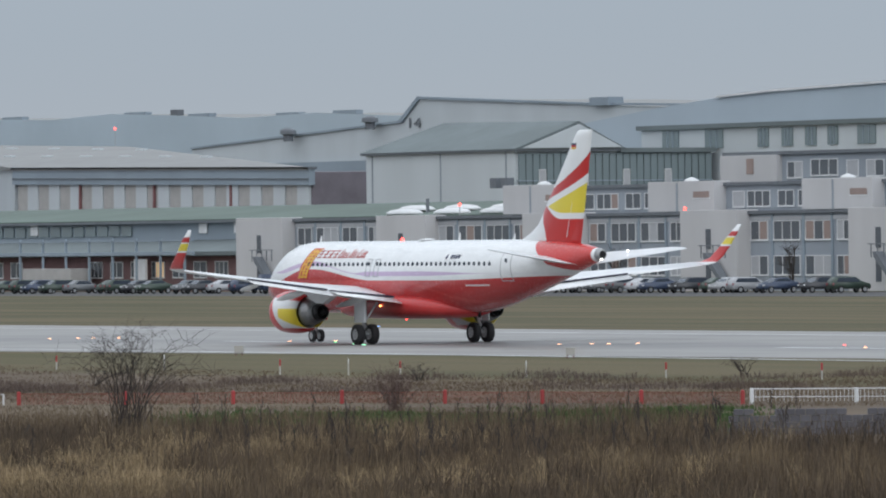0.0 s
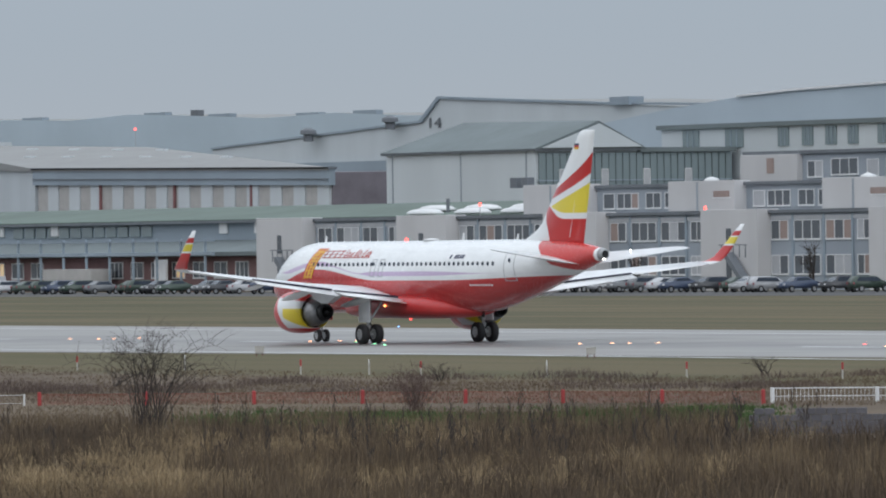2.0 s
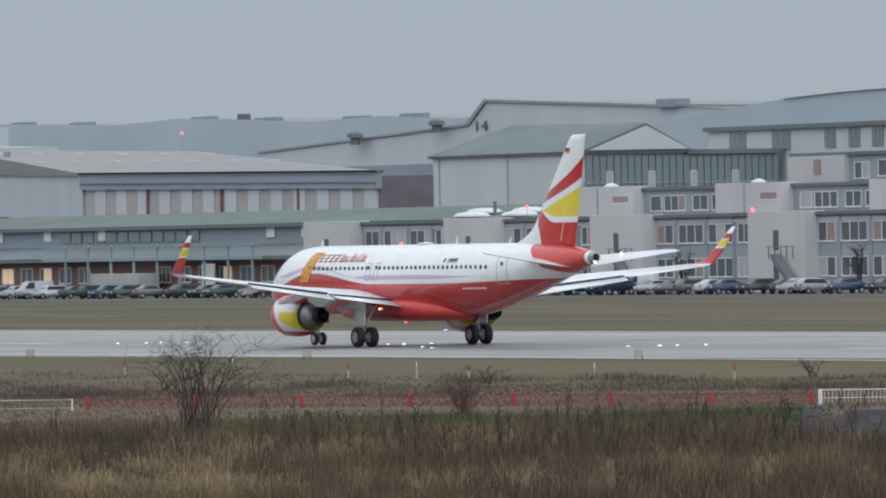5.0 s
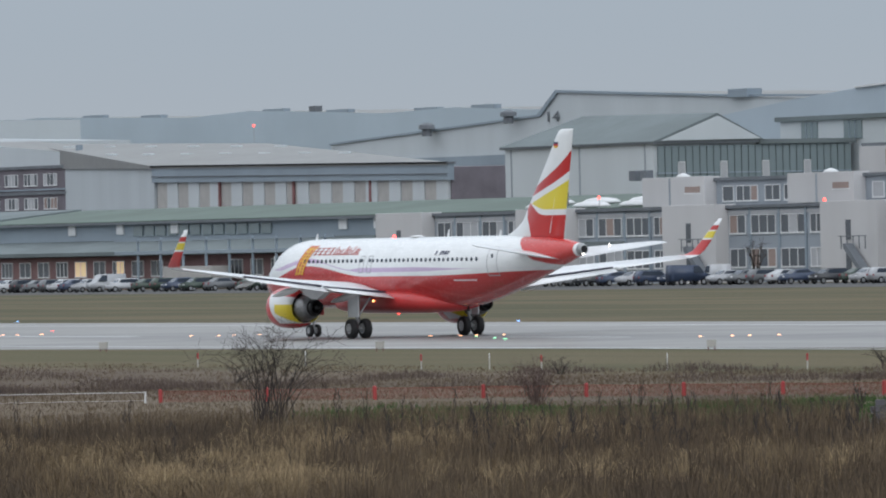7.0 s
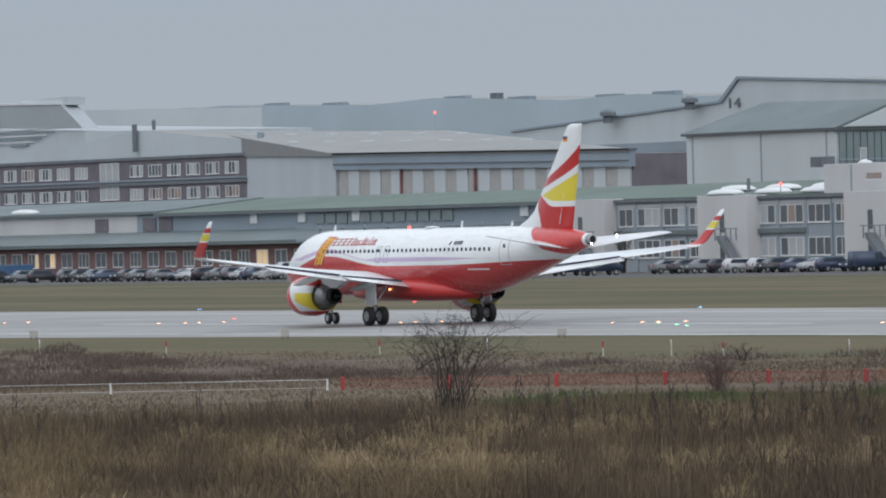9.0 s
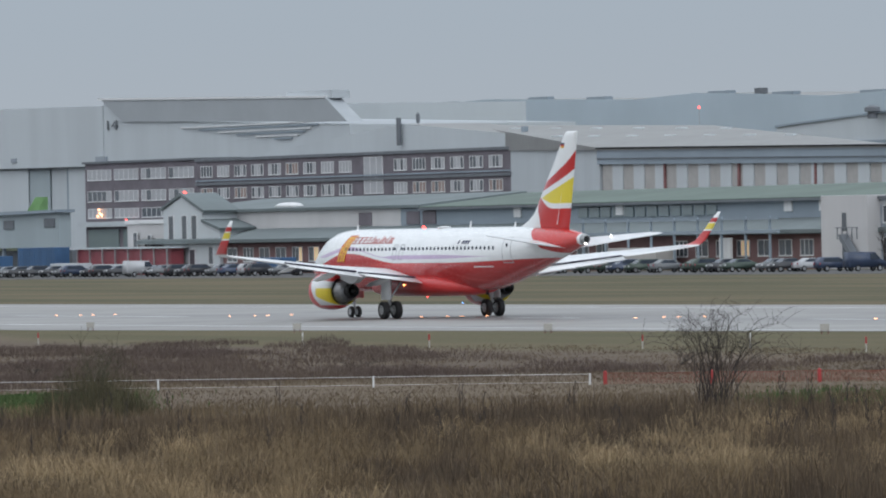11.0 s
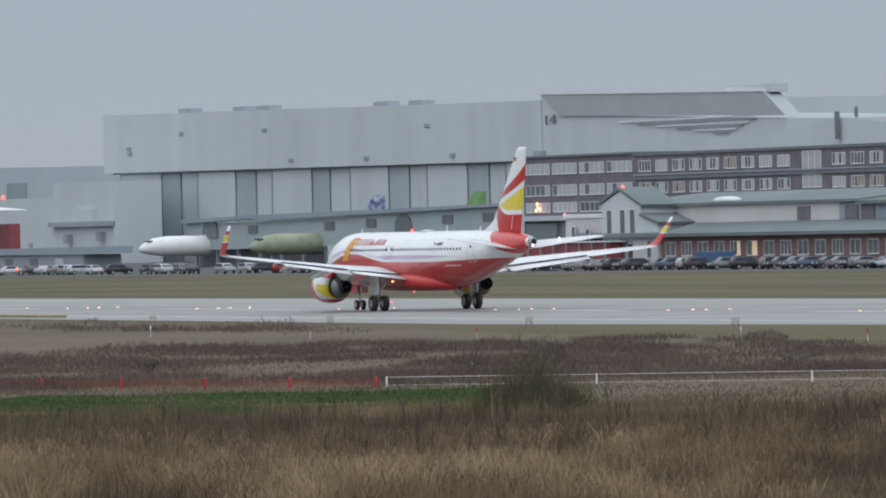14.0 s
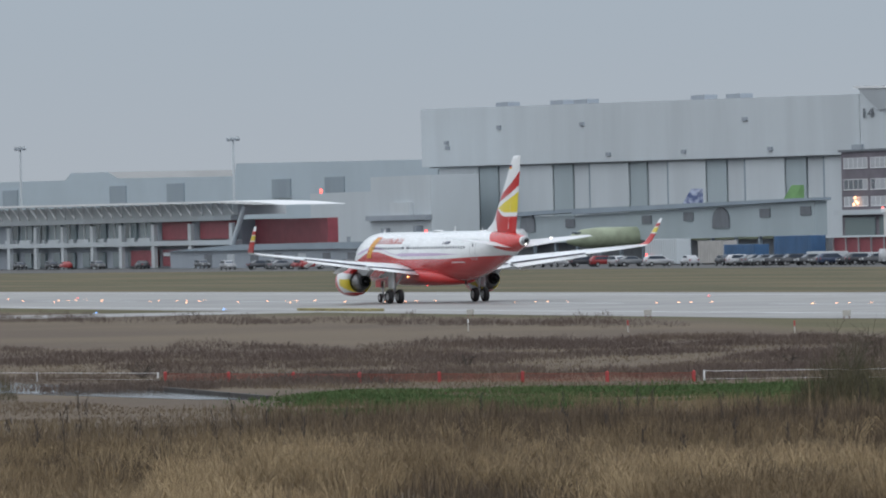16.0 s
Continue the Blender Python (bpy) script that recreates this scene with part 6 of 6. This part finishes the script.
def rough_height(lo, hi, cell, seed):
    """Heights that swell and sink in patches."""
    def height(rs, f):
        q = np.array([noise.noise(Vector((x / cell, y / cell, seed))) for x, y, z in f])
        return rs.uniform(lo, hi, len(f)) * np.clip(0.85 + 0.9 * q, 0.35, 1.6)
    return height


twig_haze = blade_material("shrub_twig", (0.050, 0.044, 0.030), (0.095, 0.086, 0.052), (0.11, 0.10, 0.056), 0.5)
def tufts(name, material, count, per, place, spread, height, width, reach, seed, label, category):
    """Tussocks: from each foot a sheaf of long blades that arch over and hang at the tips."""
    rs = np.random.RandomState(seed)
    root = place(rs, count)
    size = np.repeat(rs.uniform(0.55, 1.25, len(root)), per)
    foot = np.repeat(root, per, 0)
    n = len(foot)
    az = rs.uniform(0, 2 * np.pi, n)
    off = np.abs(rs.normal(0, spread, n)) * size
    h = rs.uniform(height * 0.55, height, n) * size
    out = np.abs(rs.normal(reach, reach * 0.5, n)) * h
    az2 = az + rs.normal(0, 0.5, n)
    face = rs.uniform(0, np.pi, n)
    w = width * rs.uniform(0.6, 1.4, n)
    wx, wy = np.cos(face) * w / 2, np.sin(face) * w / 2
    fx, fy = foot[:, 0] + np.cos(az) * off, foot[:, 1] + np.sin(az) * off
    v = np.zeros((n, 7, 3))
    for k, (f, up, wd) in enumerate(((0, 0, 1), (0, 0, -1), (0.12, 0.62, -0.9), (0.12, 0.62, 0.9), (0.5, 1.0, -0.7), (0.5, 1.0, 0.7), (1.0, 0.72, 0))):
        v[:, k, 0] = fx + np.cos(az2) * out * f + wx * wd
        v[:, k, 1] = fy + np.sin(az2) * out * f + wy * wd
        v[:, k, 2] = foot[:, 2] + h * up
    idx = np.arange(n)[:, None] * 7
    faces = (idx + np.array([[0, 1, 2, 3]])).tolist() + (idx + np.array([[3, 2, 4, 5]])).tolist() + (idx + np.array([[5, 4, 6]])).tolist()
    me = bpy.data.meshes.new(name)
    me.from_pydata(v.reshape(-1, 3).tolist(), [], faces)
    me.materials.append(material)
    return tagged(new(name, me), label, category, kind="stuff")


def mounds(spots):
    """Feet through low rounded thickets: spots are (bearing, distance, half length, depth, height)."""
    def place(rs, n):
        out = []
        area = sum(q[2] * q[3] for q in spots)
        for b, d, along, deep, tall in spots:
            m = max(1, int(n * along * deep / area))
            a, q, u = rs.uniform(0, 2 * np.pi, m), np.sqrt(rs.uniform(0, 1, m)), rs.uniform(0, 1, m)
            ca, sa = math.cos(math.radians(b)), math.sin(math.radians(b))
            du, dv = along * q * np.cos(a), deep * q * np.sin(a)
            lump = 0.7 + 0.3 * np.sin(2.3 * du + 5 * b) * np.sin(1.1 * du + b)
            out.append(np.stack([(d + dv) * ca - du * sa, 218.99 + (d + dv) * sa + du * ca, tall * u * np.sqrt(1 - q * q) * lump], 1))
        return np.concatenate(out)
    return place


def clear(inner, test):
    """Feet kept off a piece of ground."""
    def place(rs, n):
        f = inner(rs, n)
        return f[~test(f[:, 0], f[:, 1])]
    return place


def by_water(x, y):
    return (x > 247) & (y > 124) & (y < 137)


def by_wall(x, y):
    a = np.degrees(np.arctan2(y - 218.99, x))
    d = np.hypot(x, y - 218.99)
    return (a < -33.05) & (d > 207) & (d < 258)


blades("dry_weeds", weed_brown, 64000, clear(clumpy(wedge(-35.2, -27.6, 150, 220), 1.0, 0.6), by_wall), rough_height(0.4, 1.15, 2.6, 2.0), 0.02, 0.26, 1, "dense dry brown winter weeds", "weeds")
blades("dry_weeds", weed_brown, 46000, clumpy(wedge(-28.2, -19.3, 184, 226), 1.5, 0.55), rough_height(0.35, 1.05, 2.2, 6.0), 0.02, 0.28, 11, "dense dry brown winter weeds", "weeds")
blades("dry_weeds", weed_brown, 12000, clumpy(wedge(-19.4, -16.5, 180, 212), 1.5, 0.5), rough_height(0.3, 0.75, 2.2, 6.0), 0.02, 0.28, 12, "thin dry brown winter weeds", "weeds")
tufts("straw_tussocks", straw_tan, 260, 36, clumpy(wedge(-33.5, -27.6, 152, 212), 5.0, 0.3, 5.0), 0.18, 0.9, 0.010, 0.5, 2, "bent pale straw tussocks among brown weeds", "grass")
tufts("straw_tussocks", straw_tan, 1000, 64, clumpy(wedge(-28.8, -16.5, 150, 197), 8.0, 0.3, 6.5), 0.26, 0.92, 0.011, 0.6, 3, "bright arching straw tussocks in clumps", "grass")
blades("straw_grass", straw_tan, 10000, clumpy(wedge(-28.4, -16.5, 150, 190), 8.0, 0.6, 2.6), rough_height(0.3, 0.8, 1.8, 3.0), 0.011, 0.6, 13, "short pale straw grass", "grass", 1.2)
blades("dry_weeds", weed_brown, 60000, clumpy(wedge(-28.4, -16.5, 150, 192), 4.4, 0.6, 5.0), rough_height(0.35, 0.85, 2.0, 8.0), 0.02, 0.3, 14, "dark weeds among straw", "weeds")
blades("tan_grass", tan_grass, 70000, clear(clumpy(wedge(-35.2, -19.0, 208, 250), 2.2, 0.6, 3.0), by_wall), rough_height(0.2, 0.55, 3.0, 7.0), 0.013, 0.4, 15, "knee-high tan and brown dead grass", "grass")
blades("tan_grass", tan_grass, 9000, clumpy(wedge(-18.8, -16.5, 200, 236), 2.2, 0.6, 3.0), rough_height(0.2, 0.42, 3.0, 7.0), 0.013, 0.4, 16, "thin tan dead grass", "grass")
blades("heath_grass", heath_brown, 130000, clear(wedge(-35.2, -16.5, 222, 312), lambda x, y: by_water(x, y) | by_wall(x, y)), rough_height(0.05, 0.17, 8.0, 5.0), 0.03, 0.7, 4, "short brown heath grass", "grass")
blades("green_grass", lush, 30000, clumpy(wedge(-33.2, -29.2, 222, 256), 3.0, 0.6, 6.0), rough_height(0.1, 0.24, 5.0, 1.0), 0.04, 0.5, 5, "short fresh green grass", "grass")
blades("green_grass", lush, 42000, clumpy(wedge(-23.7, -19.8, 246, 274), 3.0, 0.6, 6.0), rough_height(0.14, 0.28, 6.0, 1.0), 0.045, 0.5, 6, "short fresh green grass", "grass")
blades("verge_grass", heath_brown, 50000, clumpy(wedge(-35.2, -16.5, 290, 372), 2.0, 0.6, 4.0), lambda rs, f: rs.uniform(0.05, 0.16, len(f)) * (f[:, 1] > 50), 0.035, 0.5, 7, "low brown verge grass", "grass")
rm = random.Random(31)
THICKETS = [(rm.uniform(-26.5, -16.6), rm.uniform(284, 400), rm.uniform(1.0, 5.0), rm.uniform(1.0, 4.0), rm.uniform(0.2, 0.62)) for k in range(110)]
THICKETS += [(rm.uniform(-35.0, -26.5), rm.uniform(286, 316), rm.uniform(0.8, 3.0), rm.uniform(1.0, 2.5), rm.uniform(0.2, 0.5)) for k in range(22)]
THICKETS += [(-22.2 + 0.3 * k + rm.uniform(-0.1, 0.1), rm.uniform(436, 448) + 6.0 * k, rm.uniform(1.6, 3.6), rm.uniform(1.0, 3.0), rm.uniform(0.45, 1.0)) for k in range(19)]
THICKETS += [(-25.75, 331, 2.6, 2.0, 1.0), (-25.4, 330, 2.0, 2.0, 0.9), (-24.1, 326, 1.8, 2.0, 0.9), (-31.9, 300, 1.4, 1.4, 0.8)]
blades("bramble_scrub", scrub_dark, 120000, mounds(THICKETS), lambda rs, f: rs.uniform(0.1, 0.34, len(f)), 0.022, 0.6, 8, "low dark purple-brown bramble scrub", "scrub")


def dome(x, y, r, h):
    """Feet spread through the rounded body of a shrub."""
    def place(rs, n):
        a, q, u = rs.uniform(0, 2 * np.pi, n), np.sqrt(rs.uniform(0, 1, n)), rs.uniform(0, 1, n)
        lump = 0.75 + 0.25 * np.sin(3 * a + x) + 0.15 * np.sin(7 * a)
        return np.stack([x + r * q * np.cos(a), y + r * q * np.sin(a), h * u * np.sqrt(np.maximum(0, 1 - q * q)) * lump * 0.8], 1)
    return place


twig_dark = surface("twig_dark", (0.050, 0.039, 0.034), 0.9, vary=0.3, fine=6)
twig_red = surface("twig_red", (0.115, 0.072, 0.064), 0.9, vary=0.3, fine=6)
twig_olive = surface("twig_olive", (0.075, 0.068, 0.042), 0.9, vary=0.3, fine=6)


def shrub(name, x, y, stems, reach, height, material, seed, label, arch=0.5, twigs=9, r=0.03):
    """A bare shrub: arching stems from one stool, each with side twigs."""
    rs = random.Random(seed)
    t = thing(name, pose(x, y, 0), label, "shrub")
    for s in range(stems):
        bm = bmesh.new()
        a, tilt = rs.uniform(0, math.tau), rs.uniform(0.2, 1.0)
        out, top = reach * tilt, height * rs.uniform(0.65, 1.0) * (1.1 - 0.35 * tilt)
        pts = []
        bx, by = (rs.uniform(-0.14, 0.14) * reach for _ in range(2))
        for k in range(7):
            f = k / 6
            z = top * math.sin(f * math.pi * (0.5 + 0.2 * arch * tilt))
            pts.append(Vector((bx + math.cos(a) * out * f ** (1.0 + 0.25 * arch) + rs.uniform(-0.05, 0.05), by + math.sin(a) * out * f ** (1.0 + 0.25 * arch) + rs.uniform(-0.05, 0.05), z - (0.05 if k == 0 else 0))))
        tube(pts, [r * (1 - 0.8 * k / 6) for k in range(7)], 4, bm)
        for k in range(twigs):
            f = rs.uniform(0.25, 0.98) * 6
            i = min(5, int(f))
            p = pts[i].lerp(pts[i + 1], f - i)
            d = Vector((rs.uniform(-1, 1), rs.uniform(-1, 1), rs.uniform(0.0, 1.1))).normalized() * rs.uniform(0.15, 0.3) * height
            q = p + d * 0.55 + Vector((0, 0, 0.03))
            tube([p, q, p + d + Vector((0, 0, -0.05 * arch))], [r * 0.4, r * 0.28, r * 0.12], 3, bm)
            if rs.random() < 0.6:
                e = Vector((rs.uniform(-1, 1), rs.uniform(-1, 1), rs.uniform(-0.1, 0.9))) * 0.09 * height
                tube([q, q + e], [r * 0.22, r * 0.1], 3, bm)
        part("stem", bm, material, t)
    return t


shrub("bare_shrub", 209, 105.2, 38, 3.3, 3.2, twig_dark, 1, "large bare dark shrub with arching twigs", 0.9, 10, 0.016)
shrub("red_shrub", 217.6, 90.3, 50, 1.5, 1.7, twig_red, 2, "small bare reddish shrub in the weeds", 0.4, 9, 0.010)
for i, (x, y, s, rr, hh) in enumerate(((220.2, 121.6, 20, 1.5, 2.7), (217.5, 123.4, 12, 1.3, 1.9), (223.2, 120.2, 12, 1.2, 1.7), (262, 139, 14, 1.9, 2.6))):
    shrub("dense_shrub", x, y, s, rr, hh, twig_olive, 20 + i, "dense olive-brown leafless shrub", 0.5, 8, 0.014)
    cloud = blades("twig_mass", twig_haze, 3800, dome(x, y, rr * 1.2, hh * 1.0), lambda rs, f: rs.uniform(0.15, 0.42, len(f)), 0.009, 0.6, 40 + i, "", "")
    sh = [o for o in scene.objects if o.name.startswith("dense_shrub") and o.type == "EMPTY"][-1]
    cloud.parent, cloud.matrix_parent_inverse = sh, sh.matrix_basis.inverted()
for i, (b0, d) in enumerate([(-33.9 + 0.62 * k, 300 + (k * 37) % 19) for k in range(28)]):
    if i % 4 == 1:
        a = math.radians(b0)
        shrub("low_shrub", d * math.cos(a), 218.99 + d * math.sin(a), 10, 1.5, 0.75, twig_dark, 60 + i, "low dark leafless shrub on the heath", 0.4, 8, 0.02)


for i, (x, y) in enumerate(((703, -225.6), (668, -225.8), (774, -226))):
    shrub("bare_tree", x, y, 9, 1.6, 5.2, twig_dark, 90 + i, "small bare tree before the office wall", 0.2, 10, 0.07)


def weed_stalk(seed, height):
    rs = random.Random(seed)
    t = thing("weed_stalk", pose(0, 0, 0), "tall dead weed stalk with dark seed heads", "weed", "dead weed stalks")
    bm = bmesh.new()
    tip = Vector((rs.uniform(-0.15, 0.15), rs.uniform(-0.15, 0.15), height))
    tube([(0, 0, -0.05), tip * 0.5 + Vector((rs.uniform(-0.04, 0.04), 0, 0)), tip], [0.012, 0.009, 0.005], 4, bm)
    part("stalk", bm, twig_dark, t)
    for k in range(5):
        p = tip * rs.uniform(0.5, 0.95)
        side = new("branch", branch_mesh)
        side.parent = t
        side.matrix_basis = pose(p.x, p.y, p.z, rs.uniform(20, 50), 0, rs.uniform(0, 360))
    for k in range(5):
        c = tip * (0.62 + 0.1 * k) + Vector((rs.uniform(-0.09, 0.09), rs.uniform(-0.09, 0.09), 0))
        head = new("seed_head", head_mesh)
        head.parent = t
        head.matrix_basis = pose(c.x, c.y, c.z, rs.uniform(-25, 25), rs.uniform(-25, 25), 0)
    return t


hb = tube([(0, 0, -0.02), (0, 0, 0.22)], [0.007, 0.003], 4)
branch_mesh = bpy.data.meshes.new("branch")
hb.to_mesh(branch_mesh), hb.free()
branch_mesh.materials.append(twig_dark)
hb = turned([(-0.07, 0.004), (-0.03, 0.013), (0.03, 0.015), (0.09, 0.004)], "z", 6)
head_mesh = bpy.data.meshes.new("seed_head")
hb.to_mesh(head_mesh), hb.free()
head_mesh.materials.append(twig_dark)
stalks = [weed_stalk(100 + k, 0.8 + 0.13 * k) for k in range(6)]
rk = random.Random(9)
spots = []
for k in range(200):
    a = math.radians(rk.uniform(-34.6, -17.0) if rk.random() < 0.55 else rk.uniform(-33.2, -29.0))
    spots.append((a, rk.uniform(180, 226)))
for k, (a, d) in enumerate(spots):
    s = stalks[k % 6]
    m = pose(d * math.cos(a), 218.99 + d * math.sin(a), 0, 0, 0, rk.uniform(0, 360))
    if k < 6:
        s.matrix_basis = m
    else:
        copy_thing(s, m)



def motions():
    """The take-off run: seconds, metres along the runway, heading."""
    run = [(0.0, 366.94, -1.26), (0.5, 367.27, -1.28), (1.0, 367.71, -1.22), (1.5, 368.16, -1.27), (2.0, 368.75, -1.29), (2.5, 369.37, -1.30), (3.0, 370.11, -1.28),
           (3.5, 370.91, -1.22), (6.0, 378.55, -1.06), (6.5, 380.94, -0.88), (7.0, 384.10, -0.70), (7.5, 387.85, -0.44), (8.0, 392.74, -0.08), (8.5, 398.28, 0.40),
           (11.0, 439.39, 1.02), (11.5, 449.85, 1.00), (12.0, 461.86, 0.86), (12.5, 473.88, 0.71), (13.0, 487.36, 0.57), (13.5, 500.71, 0.40), (14.0, 515.55, 0.30),
           (14.5, 530.13, 0.28), (15.0, 546.39, 0.36), (15.5, 562.41, 0.48), (16.0, 580.25, 0.57)]
    walk(airliner, [(t, pose(u, 0, 0.02, 0, 0, h)) for t, u, h in run])
    # each wheel turns on its axle by less than a quarter turn between rows
    for ob in airliner.children_recursive:
        if ob.name.startswith(("main_wheel", "nose_wheel")):
            radius = 0.585 if ob.name.startswith("main") else 0.38
            x, y, z = ob.location
            rows, turn, last = [], 0.0, run[0][1]
            ts, us = [r[0] for r in run], [r[1] for r in run]
            for k in range(481):
                u = float(np.interp(k / 30.0, ts, us))
                turn += min((u - last) / radius, 1.4)
                last = u
                rows.append((k / 30.0, pose(x, y, z, 0, math.degrees(turn), 0)))
            walk(ob, rows)


motions()
